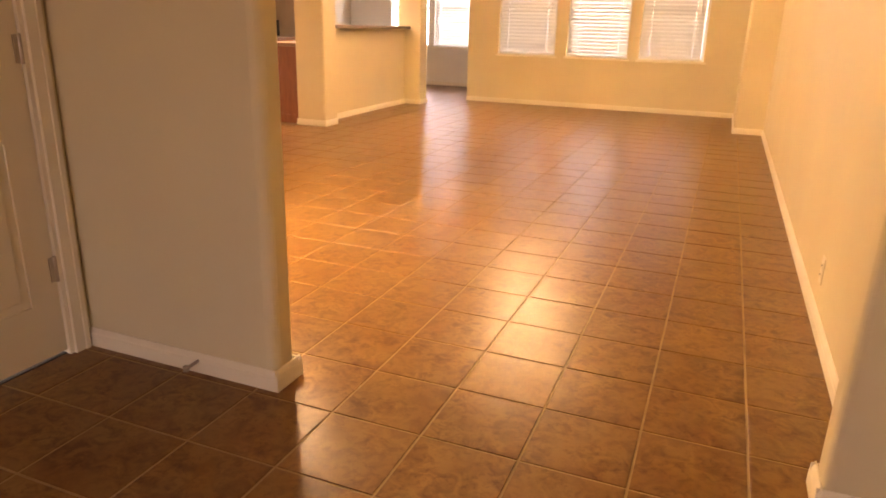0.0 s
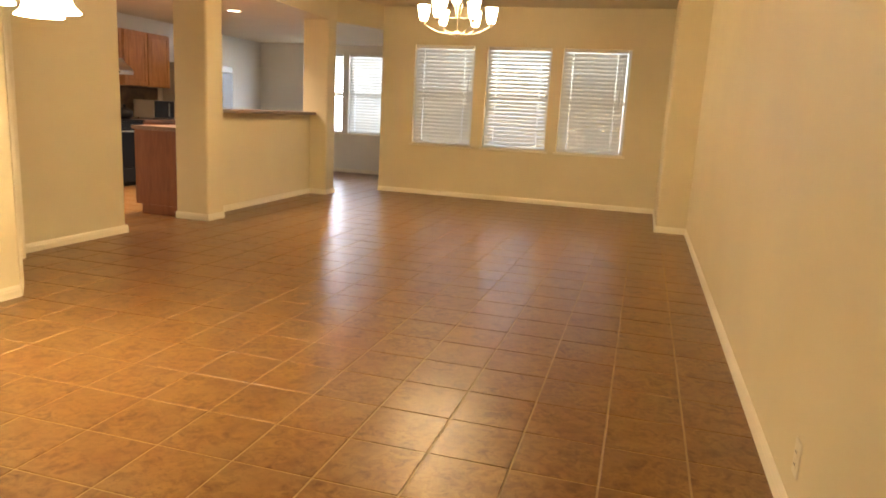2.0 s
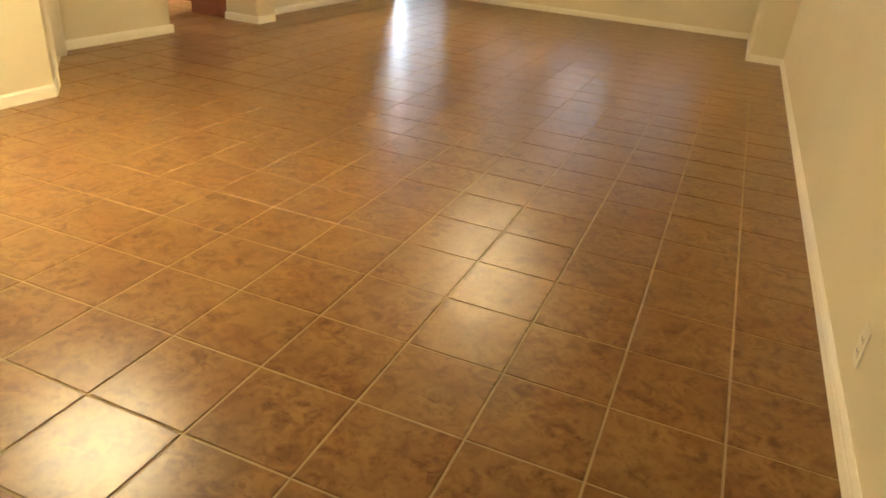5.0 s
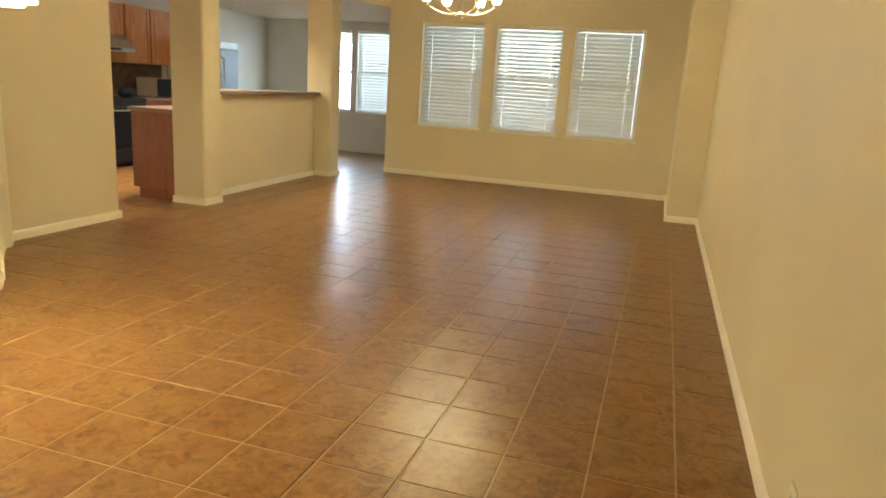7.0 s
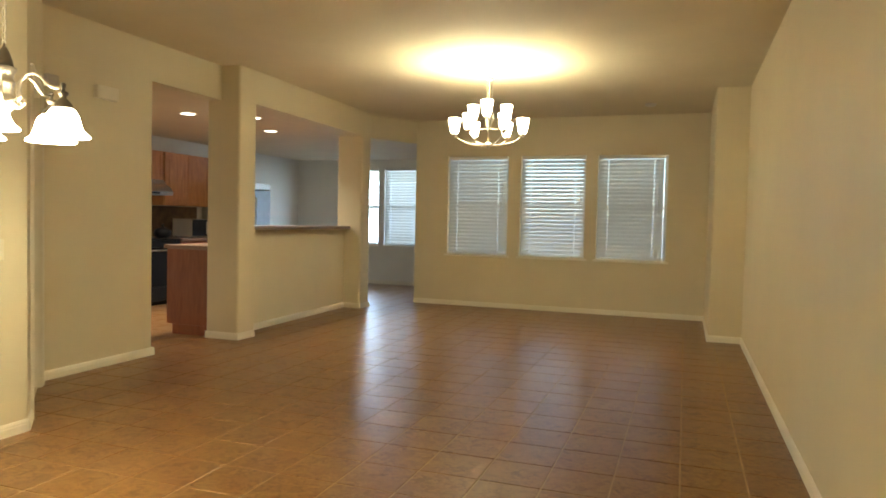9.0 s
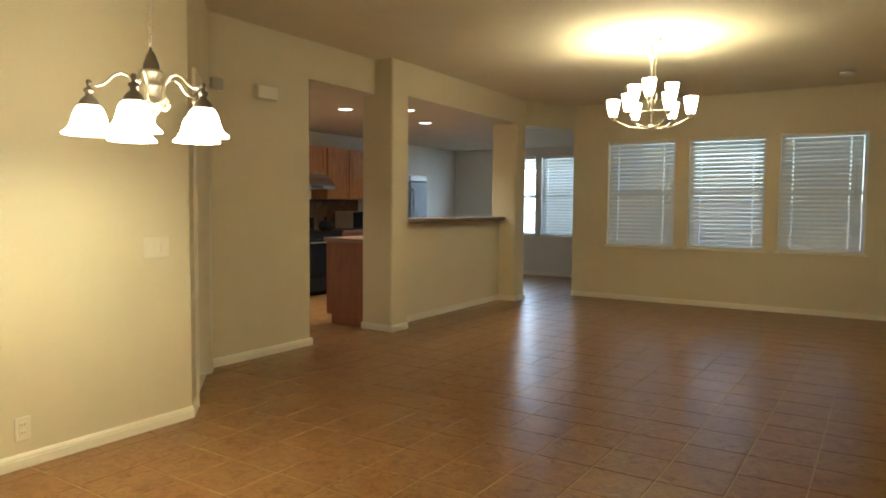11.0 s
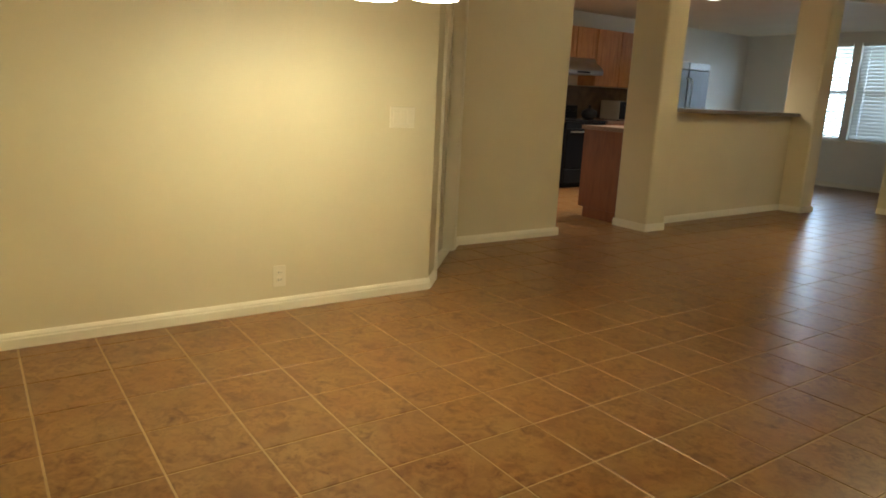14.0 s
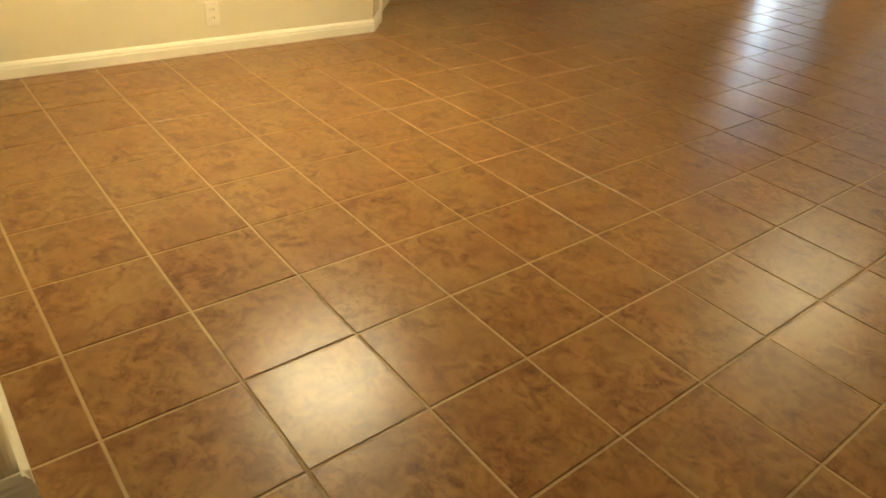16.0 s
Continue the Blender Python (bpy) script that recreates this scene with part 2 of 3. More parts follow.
def pierced(bm, length, z0, z1, thick, holes):
    """A wall along +x from 0, its face at y 0 and its back at y thick, with openings (x0, x1, z0, z1)."""
    us = sorted({0.0, length, *[h[0] for h in holes], *[h[1] for h in holes]})
    zs = sorted({z0, z1, *[h[2] for h in holes], *[h[3] for h in holes]})
    solid = {}
    for i in range(len(us) - 1):
        for j in range(len(zs) - 1):
            u, z = (us[i] + us[i + 1]) / 2, (zs[j] + zs[j + 1]) / 2
            solid[i, j] = not any(h[0] < u < h[1] and h[2] < z < h[3] for h in holes)
    cache = {}

    def v(u, y, z):
        key = (u, y, z)
        if key not in cache:
            cache[key] = bm.verts.new(key)
        return cache[key]
    for (i, j), s in solid.items():
        if not s:
            continue
        a, b, c, d = us[i], us[i + 1], zs[j], zs[j + 1]
        bm.faces.new((v(a, 0, c), v(b, 0, c), v(b, 0, d), v(a, 0, d)))
        bm.faces.new((v(a, thick, d), v(b, thick, d), v(b, thick, c), v(a, thick, c)))
        for (di, dj, q) in ((-1, 0, ((a, c), (a, d))), (1, 0, ((b, d), (b, c))), (0, -1, ((b, c), (a, c))), (0, 1, ((a, d), (b, d)))):
            if not solid.get((i + di, j + dj), False):
                (u1, w1), (u2, w2) = q
                bm.faces.new((v(u1, 0, w1), v(u2, 0, w2), v(u2, thick, w2), v(u1, thick, w1)))
    return bm


def baseboard(p0, p1, e0=0.0, e1=0.0):
    """A board from p0 to p1; the room is on the left of that way."""
    a, b = Vector(p0), Vector(p1)
    d = (b - a).normalized()
    nrm = Vector((-d.y, d.x))
    a, b = a - d * e0, b + d * e1
    prof = ((0.0, 0.0), (0.015, 0.0), (0.015, 0.042), (0.012, 0.049), (0.012, 0.056), (0.007, 0.066), (0.004, 0.071), (0.0, 0.071))
    bm = bmesh.new()
    ra = [bm.verts.new((*(a + nrm * o), z)) for o, z in prof]
    rb = [bm.verts.new((*(b + nrm * o), z)) for o, z in prof]
    for i in range(len(prof)):
        bm.faces.new((ra[i], rb[i], rb[(i + 1) % len(prof)], ra[(i + 1) % len(prof)]))
    bm.faces.new(ra[::-1])
    bm.faces.new(rb)
    structure("baseboard", bm, TRIM, "cream painted baseboard with a moulded top edge", "baseboard")


# ---- plan ----
H, HK = 2.74, 2.40
YN, YK = 11.03, 13.45
R = 0.022

# floor bed under the tiles
bm = bmesh.new()
box(bm, -8.3, 0.6, -2.8, 14.0, -0.12, -0.0025)
floor = structure("floor", bm, GROUT, "brown glazed ceramic tile floor with beige grout", "floor")

bm = bmesh.new()
footprint(bm, [(0.30, -2.6), (0.46, -2.6), (0.46, 2.0), (0.16, 2.0), (0.16, YN), (-0.335, YN), (-0.335, 9.33, R), (0.0, 9.33), (0.0, 2.0), (-0.12, 2.0, R), (-0.12, 1.885, R), (0.30, 1.885)], 0, H)
structure("wall_east", bm, PAINT, "long cream painted wall with a boxed-out end", "wall")

bm = bmesh.new()
WIN = [(-3.955, -3.035), (-2.855, -1.93), (-1.77, -0.845)]
WZ = (0.765, 2.205)
pierced(bm, 4.47 + 0.16, 0, H, 0.16, [(a + 4.47, b + 4.47, *WZ) for a, b in WIN])
ob = structure("wall_north", bm, PAINT, "cream painted wall with three windows", "wall")
ob.location = (-4.47, YN, 0)

NWIN = [(-7.06, -6.22), (-6.10, -5.26)]
NZ = (0.755, 2.24)
bm = bmesh.new()
pierced(bm, 3.96, 0, H, 0.16, [(a + 8.16, b + 8.16, *NZ) for a, b in NWIN])
ob = structure("wall_nook_north", bm, COOL_LIT, "wall of the breakfast nook with windows, daylight put into its pale colour", "wall")
ob.location = (-8.16, YK, 0)
for nm, pts, mat in (
    ("wall_nook_east", [(-4.47, YN + 0.16), (-4.32, YN + 0.16), (-4.32, YK), (-4.47, YK)], COOL_LIT),
    ("wall_kitchen_west", [(-8.16, 6.1), (-8.0, 6.1), (-8.0, YK), (-8.16, YK)], COOL_LIT),
    ("wall_kitchen_south", [(-8.16, 5.95), (-5.16, 5.95), (-5.16, 6.1), (-8.16, 6.1)], COOL_LIT),
    ("wall_west", [(-5.16, 5.06), (-5.02, 5.12), (-5.02, 6.21, R), (-5.16, 6.21, R)], "low"),
    ("wall_dining", [(-4.225, 1.94), (-4.085, 1.94), (-4.085, 4.235), (-4.225, 4.18)], PAINT),
    ("wall_stub", [(-4.225, 1.82), (-1.745, 1.82, 0.035), (-1.745, 1.94, 0.035), (-4.225, 1.94)], PAINT),
    ("column_1", [(-5.19, 7.14, R), (-4.805, 7.14, R), (-4.805, 7.41), (-5.19, 7.41, R)], PAINT),
    ("column_2", [(-5.24, 9.98, R), (-4.86, 9.98, R), (-4.86, 10.25, R), (-5.24, 10.25, R)], "low"),
):
    bm = bmesh.new()
    if mat == "low":
        footprint(bm, pts, 0, HK)
        mat = PAINT
    else:
        footprint(bm, pts, 0, H)
    column = nm.startswith("column")
    structure(nm, bm, mat, "square cream drywall column with rounded corners" if column else "smooth painted drywall wall", "column" if column else "wall")

bm = bmesh.new()
footprint(bm, [(-5.16, 7.41), (-5.03, 7.41), (-5.12, 9.98), (-5.24, 9.98)], 0, 1.105)
structure("half_wall", bm, PAINT, "cream painted half wall under a bar top", "wall")
for nm, pts in (("header_kitchen", [(-5.16, 5.06), (-5.02, 5.12), (-5.02, 7.14), (-5.16, 7.14)]),
                ("header_bar", [(-5.18, 7.41), (-4.805, 7.41), (-4.86, 9.98), (-4.86, 10.25), (-5.24, 10.25), (-5.24, 9.98)]),
                ("header_nook", [(-5.02, 10.25), (-4.86, 10.25), (-4.47, YN), (-4.47, YN + 0.16), (-4.63, YN + 0.16)])):
    bm = bmesh.new()
    footprint(bm, pts, HK + 0.0005, H)
    structure(nm, bm, PAINT, "cream painted drywall header over an opening", "header")

# door wall on the slant
D0, D1 = Vector((-4.085, 4.235)), Vector((-5.02, 5.12))
dl = (D1 - D0).length
ang = math.degrees(math.atan2(D1.y - D0.y, D1.x - D0.x))
bm = bmesh.new()
pierced(bm, dl, 0, H, 0.12, [(0.27, 1.09, -1.0, 2.05)])
ob = structure("wall_slanted", bm, PAINT, "slanted cream wall with a cased door", "wall")
SLANT = pose(D0.x, D0.y, 0, 0, 0, ang)
ob.matrix_basis = SLANT

# south wall with the open front doorway
bm = bmesh.new()
pierced(bm, 3.17, 0, H, -0.15, [(0.94, 1.88, -1.0, 2.06)])
ob = structure("wall_south", bm, PAINT, "cream wall with the open front doorway", "wall")
ob.location = (-2.71, -2.6, 0)

# entry wall with the panelled door
bm = bmesh.new()
pierced(bm, 4.42, 0, H, 0.13, [(3.53, 4.34, -1.0, 2.05)])
ob = structure("wall_entry", bm, PAINT, "cream painted entry wall with a white door", "wall")
ENTRY = pose(-2.57, -2.6, 0, 0, 0, 90)
ob.matrix_basis = ENTRY

for nm, pts, z in (("ceiling", [(-5.16, 4.0), (-5.16, YN + 0.16), (0.46, YN + 0.16), (0.46, -2.75), (-4.285, -2.75), (-4.285, 4.0)], H),
                   ("ceiling_kitchen", [(-8.16, 5.95), (-5.16, 5.95), (-5.16, 7.2), (-5.18, 7.2), (-5.22, 10.25), (-5.02, 10.25), (-4.63, YN + 0.16), (-4.32, YN + 0.16), (-4.32, YK + 0.16), (-8.16, YK + 0.16)], HK)):
    bm = bmesh.new()
    footprint(bm, pts, z, z + 0.1)
    structure(nm, bm, CEIL, "flat painted drywall ceiling", "ceiling")

E = 0.014
for p0, p1, e0, e1 in (((0, 2.0), (0, 9.33), 0, 0), ((0, 9.33), (-0.335, 9.33), 0, E), ((-0.335, 9.33), (-0.335, YN), E, 0), ((-0.335, YN), (-4.47, YN), 0, 0),
                       ((0.30, -2.6), (0.30, 1.885), 0, 0), ((0.30, 1.885), (-0.12, 1.885), 0, E), ((-0.12, 1.885), (-0.12, 2.0), E, E), ((-0.12, 2.0), (0.0, 2.0), E, 0), ((-4.86, 9.98), (-5.12, 9.98), E, 0), ((-4.86, 10.25), (-4.86, 9.98), E, E),
                       ((-5.12, 9.98), (-5.03, 7.41), 0, 0), ((-4.805, 7.41), (-4.805, 7.14), 0, E), ((-4.805, 7.14), (-5.19, 7.14), E, 0),
                       ((-5.02, 6.21), (-5.02, 5.12), E, 0), ((-5.16, 6.21), (-5.02, 6.21), 0, 0), ((-4.085, 4.235), (-4.085, 1.94), 0, 0),
                       ((-4.085, 1.94), (-1.745, 1.94), 0, E), ((-1.745, 1.94), (-1.745, 1.82), E, E), ((-1.745, 1.82), (-2.57, 1.82), E, 0),
                       ((-4.47, YK), (-8.0, YK), 0, 0), ((-8.0, YK), (-8.0, 11.5), 0, 0)):
    baseboard(p0, p1, e0, e1)
d = (D1 - D0).normalized()
baseboard(D0 + d * 0.213, D0, 0, 0)
baseboard(D1, D0 + d * 1.147, 0, 0)

# ---- windows and blinds ----
def window(number, x0, x1, y, z0, z1, tilt, left, right, out, rail=True):
    """A single-hung window in a wall facing -y, with its blind."""
    w = base(f"window_{number}", ((x0 + x1) / 2, y, z0), "white vinyl single-hung window with a sill", "window")
    w["kind"] = "structure"
    hw, h = (x1 - x0) / 2, z1 - z0
    bm = bmesh.new()
    for a, b, c, d in ((-hw, hw, 0, 0.04), (-hw, hw, h - 0.04, h), (-hw, -hw + 0.045, 0.04, h - 0.04), (hw - 0.045, hw, 0.04, h - 0.04)):
        box(bm, a, b, 0.095, 0.15, c, d)
    part("window_frame", bm, VINYL, w)
    bm = bmesh.new()
    box(bm, -hw + 0.045, hw - 0.045, 0.085, 0.14, h / 2 - 0.022, h / 2 + 0.022, 0.004)
    part("meeting_rail", bm, VINYL, w)
    for zz, yy in ((0.04, 0.12), (h / 2 + 0.022, 0.13)):
        bm = bmesh.new()
        box(bm, -hw + 0.045, hw - 0.045, yy, yy + 0.004, zz, zz + h / 2 - 0.062)
        p = part("pane", bm, GLASS, w)
        p.visible_shadow = False
    bm = bmesh.new()
    box(bm, -hw - 0.035, hw + 0.035, -0.022, 0.0, -0.032, -0.004, 0.005)
    box(bm, -hw + 0.001, hw - 0.001, 0.0, 0.09, -0.002, 0.006)
    part("window_sill", bm, TRIM, w, "cream painted sill")

    b = base("window_blind", ((x0 + x1) / 2, y + 0.035, z1), "white two-inch slatted blind, lowered and tilted shut" if tilt > 40 else "white two-inch slatted blind with open slats", "blind", "window blinds")
    xl, xr = -hw + left, hw - right
    bm = bmesh.new()
    box(bm, xl, xr, -0.028, 0.028, -0.052, -0.003, 0.004)
    part("headrail", bm, VINYL, b)
    bm = bmesh.new()
    box(bm, xl, xr, -0.026, 0.026, -h + 0.01, -h + 0.028, 0.004)
    part("bottom_rail", bm, VINYL, b)
    pitch = 0.0535
    n = int((h - 0.085) / pitch)
    sb = bmesh.new()
    prof = [(-0.0305, -0.0014), (-0.009, 0.0010), (0.0, 0.0016), (0.009, 0.0010), (0.0305, -0.0014)]
    w = xr - xl
    holes = [xl + w * f for f in (0.15, 0.85)]
    xs = sorted([xl + 0.004, xr - 0.004] + [c + o for c in holes for o in (-0.008, 0.008)])
    lo = [[sb.verts.new((x, yy, zz)) for yy, zz in prof] for x in xs]
    hi = [[sb.verts.new((x, yy, zz + 0.0026)) for yy, zz in prof] for x in xs]
    for i in range(len(xs) - 1):
        for k in range(4):
            if i in (1, 3) and k in (1, 2):
                continue
            sb.faces.new((lo[i][k], lo[i + 1][k], lo[i + 1][k + 1], lo[i][k + 1]))
            sb.faces.new((hi[i][k + 1], hi[i + 1][k + 1], hi[i + 1][k], hi[i][k]))
        for k in (0, 4):
            sb.faces.new((lo[i][k], hi[i][k], hi[i + 1][k], lo[i + 1][k]))
    me = mesh_of("slat", sb, SLAT)
    rng = random.Random(number)
    for k in range(n):
        s = new("slat", me)
        s.parent = b
        s.matrix_basis = pose(rng.uniform(-0.0015, 0.0015), 0, -0.085 - k * pitch, tilt + rng.gauss(0, 1.3), 0, 0) @ pose(0, 0, 0, 0, rng.gauss(0, 0.06), 0)
    for fx in (0.15, 0.85):
        bm = bmesh.new()
        tube(bm, [(xl + (xr - xl) * fx, -0.027, -0.05), (xl + (xr - xl) * fx, -0.027, -h + 0.02)], 0.0016, 5)
        part("ladder_cord", bm, VINYL, b)
    if rail:
        bm = bmesh.new()
        tube(bm, [(xr - 0.06, -0.034, -0.05), (xr - 0.065, -0.036, -h * 0.55)], 0.0035, 6)
        part("tilt_wand", bm, VINYL, b)


for i, ((a, b), tilt, left, right) in enumerate(zip(WIN, (58, 51, 62), (0.012, 0.012, 0.012), (0.022, 0.010, 0.048))):
    window(i + 1, a, b, YN, *WZ, tilt, left, right, 0)
    window_daylight(a, b, YN, *WZ, (2.7, 3.5, 2.4)[i])
for i, ((a, b), tilt) in enumerate(zip(NWIN, (30, 56))):
    window(i + 4, a, b, YK, *NZ, tilt, 0.01, 0.012, 0)
    window_daylight(a, b, YK, *NZ, (31, 9)[i])

# ---- outside the windows ----
bm = bmesh.new()
box(bm, -60, 60, 14.05, 120, -0.6, -0.35)
box(bm, -60, 60, -80, -2.76, -0.3, -0.14)
structure("ground", bm, LAWN, "dry grass of the yard", "ground")
fence = base("fence", (-4, 22, -0.35), "weathered brown wooden privacy fence", "fence")
fb = bmesh.new()
box(fb, -0.069, 0.069, -0.01, 0.01, 0, 1.83)
fm = mesh_of("board", fb, FENCE)
for k in range(160):
    o = new("board", fm)
    o.parent = fence
    o.location = (-11.2 + k * 0.14, 0, 0)


# ---- doors ----
def casing(bm, x0, x1, h, y, w=0.057):
    """Flat moulded casing round an opening, on the face at y, proud towards -y."""
    for a, b, c, d in ((x0 - w, x0, 0, h + w), (x1, x1 + w, 0, h + w), (x0, x1, h, h + w)):
        box(bm, a, b, y - 0.012, y, c, d)
        if d - c > b - a:
            edge = a if a < x0 else b - 0.018
            box(bm, edge, edge + 0.018, y - 0.018, y - 0.012, c, d)
        else:
            box(bm, a, b, y - 0.018, y - 0.012, d - 0.018, d)


def panel_door(bm, x0, x1, z0, z1, y, rows):
    """A door leaf with raised panels in two columns; its face is at y, towards -y."""
    box(bm, x0, x1, y + 0.008, y + 0.036, z0, z1)
    wst = 0.105
    mid = (x0 + x1) / 2
    cols = ((x0 + wst, mid - 0.045), (mid + 0.045, x1 - wst))
    for a, b in ((x0, x0 + wst), (mid - 0.045, mid + 0.045), (x1 - wst, x1)):
        box(bm, a, b, y, y + 0.008, z0, z1)
    zs = [z0] + [z for r in rows for z in r] + [z1]
    for a, b in cols:
        for k in range(0, len(zs), 2):
            box(bm, a, b, y, y + 0.008, zs[k], zs[k + 1])
        for c, d in rows:
            box(bm, a + 0.03, b - 0.03, y + 0.002, y + 0.008, c + 0.03, d - 0.03, 0.004)


def hinge(place, parent):
    bm = bmesh.new()
    lathe(bm, [(0.0065, -0.047), (0.0075, -0.045), (0.0075, 0.045), (0.0065, 0.047)], 10)
    box(bm, -0.022, 0.0, -0.002, 0.003, -0.044, 0.044)
    h = part("hinge", bm, HINGE, parent, "tarnished metal hinge")
    h.location = place


def door(number, m, x0, x1, inset, label, hinges):
    d = base(f"door_{number}", (0, 0, 0), label, "door")
    d["kind"] = "structure"
    d.matrix_basis = m
    bm = bmesh.new()
    casing(bm, x0, x1, 2.05, 0.0)
    part("door_casing", bm, TRIM, d)
    bm = bmesh.new()
    for a, b, c, e in ((x0 + 0.001, x0 + 0.016, 0, 2.049), (x1 - 0.016, x1 - 0.001, 0, 2.049), (x0 + 0.016, x1 - 0.016, 2.033, 2.049)):
        box(bm, a, b, 0.001, 0.118, c, e)
    part("door_jamb", bm, TRIM, d)
    bm = bmesh.new()
    panel_door(bm, x0 + 0.019, x1 - 0.019, 0.018, 2.03, inset, ((0.22, 0.78), (0.92, 1.52), (1.64, 1.9)))
    leaf = part("door_leaf", bm, DOORPAINT, d, "white six-panel door leaf")
    for z in hinges:
        hinge((x1 - 0.018, inset - 0.004, z), d)
    # strip under the leaf; dark on the hinged door, painting its gap's shade
    bm = bmesh.new()
    box(bm, x0, x1, 0.02, 0.10, -0.002, 0.004)
    part("under_door_strip", bm, DARK if hinges else DOORPAINT, d)
    if not hinges:
        return
    bm = bmesh.new()
    lathe(bm, [(0.026, 0), (0.026, 0.006), (0.011, 0.012), (0.010, 0.035), (0.024, 0.045), (0.027, 0.056), (0.020, 0.068), (0.004, 0.071)], 16, m=pose(x0 + 0.085, inset, 0.95, 90, 0, 0))
    part("door_knob", bm, NICKEL, d, "satin nickel knob")


door(1, ENTRY, 3.53, 4.34, 0.012, "white panelled entry-hall door, closed", (0.33, 1.07, 1.80))
door(2, SLANT, 0.27, 1.09, 0.078, "white panelled door, closed, in the slanted wall", ())
bm = bmesh.new()
tube(bm, [(-2.06, 1.808, 0.045), (-2.06, 1.752, 0.043)], 0.006, 8)
lathe(bm, [(0.010, -0.008), (0.011, 0.0), (0.010, 0.010)], 10, centre=(-2.06, 1.748, 0.043))
tagged(part("door_stop", bm, HINGE), "small metal door stop screwed into the baseboard", "door stop")


# ---- plates and boxes on the walls ----
def outlet(m, label):
    e = base("wall_outlet", (0, 0, 0), label, "outlet", "wall outlets")
    e.matrix_basis = m
    bm = bmesh.new()
    box(bm, -0.036, 0.036, -0.006, 0.0, -0.058, 0.058, 0.003)
    part("cover_plate", bm, PLASTIC, e)
    for z in (-0.02, 0.02):
        bm = bmesh.new()
        box(bm, -0.017, 0.017, -0.0085, -0.006, z - 0.014, z + 0.014, 0.002)
        s = part("socket", bm, PLASTIC, e)
        for a in (-0.007, 0.006):
            bm = bmesh.new()
            box(bm, a, a + 0.0025, -0.0092, -0.0085, z - 0.004, z + 0.006)
            part("slot", bm, DARK, s)


outlet(pose(-4.085, 3.28, 0.19, 0, 0, 90), "cream duplex wall outlet low on the dining wall")
outlet(pose(0, 3.3, 0.225, 0, 0, -90), "cream duplex wall outlet low on the long wall")

e = base("light_switch", (0, 0, 0), "cream three-gang rocker switch plate on the dining wall", "switch")
e.matrix_basis = pose(-4.085, 4.01, 1.032, 0, 0, 90)
bm = bmesh.new()
box(bm, -0.082, 0.082, -0.006, 0.0, -0.058, 0.058, 0.003)
part("cover_plate", bm, PLASTIC, e)
for a in (-0.046, 0.0, 0.046):
    bm = bmesh.new()
    box(bm, a - 0.0165, a + 0.0165, -0.010, -0.006, -0.033, 0.033, 0.002)
    part("rocker", bm, PLASTIC, e)

e = base("door_chime", (0, 0, 0), "cream plastic door chime box high on the wall", "door chime")
e.matrix_basis = pose(-5.02, 5.67, 2.20, 0, 0, 90)
bm = bmesh.new()
box(bm, -0.105, 0.105, -0.05, 0.0, -0.052, 0.052, 0.006)
part("cover", bm, PLASTIC, e)
bm = bmesh.new()
box(bm, -0.09, 0.09, -0.053, -0.05, -0.04, 0.04, 0.001)
part("front_panel", bm, PLASTIC, e)
e = base("alarm_siren", (0, 0, 0), "small grey plastic alarm box high on the wall", "alarm box")
e.matrix_basis = pose(-5.02, 5.175, 2.20, 0, 0, 90)
bm = bmesh.new()
box(bm, -0.05, 0.05, -0.04, 0.0, -0.045, 0.045, 0.006)
part("case", bm, GREYBOX, e)
bm = bmesh.new()
box(bm, 0.0, 0.075, -0.03, 0.0, -0.055, -0.045, 0.003)
part("bracket", bm, PLASTIC, e)

e = base("smoke_detector", (-1.06, 10.2, H), "round white smoke detector on the ceiling", "smoke detector")
bm = bmesh.new()
lathe(bm, [(0.070, 0.0), (0.070, -0.012), (0.062, -0.024), (0.040, -0.034), (0.010, -0.036)], 24)
part("case", bm, WHITE, e)
bm = bmesh.new()
lathe(bm, [(0.016, -0.036), (0.014, -0.042), (0.003, -0.043)], 14)
part("test_button", bm, PLASTIC, e)


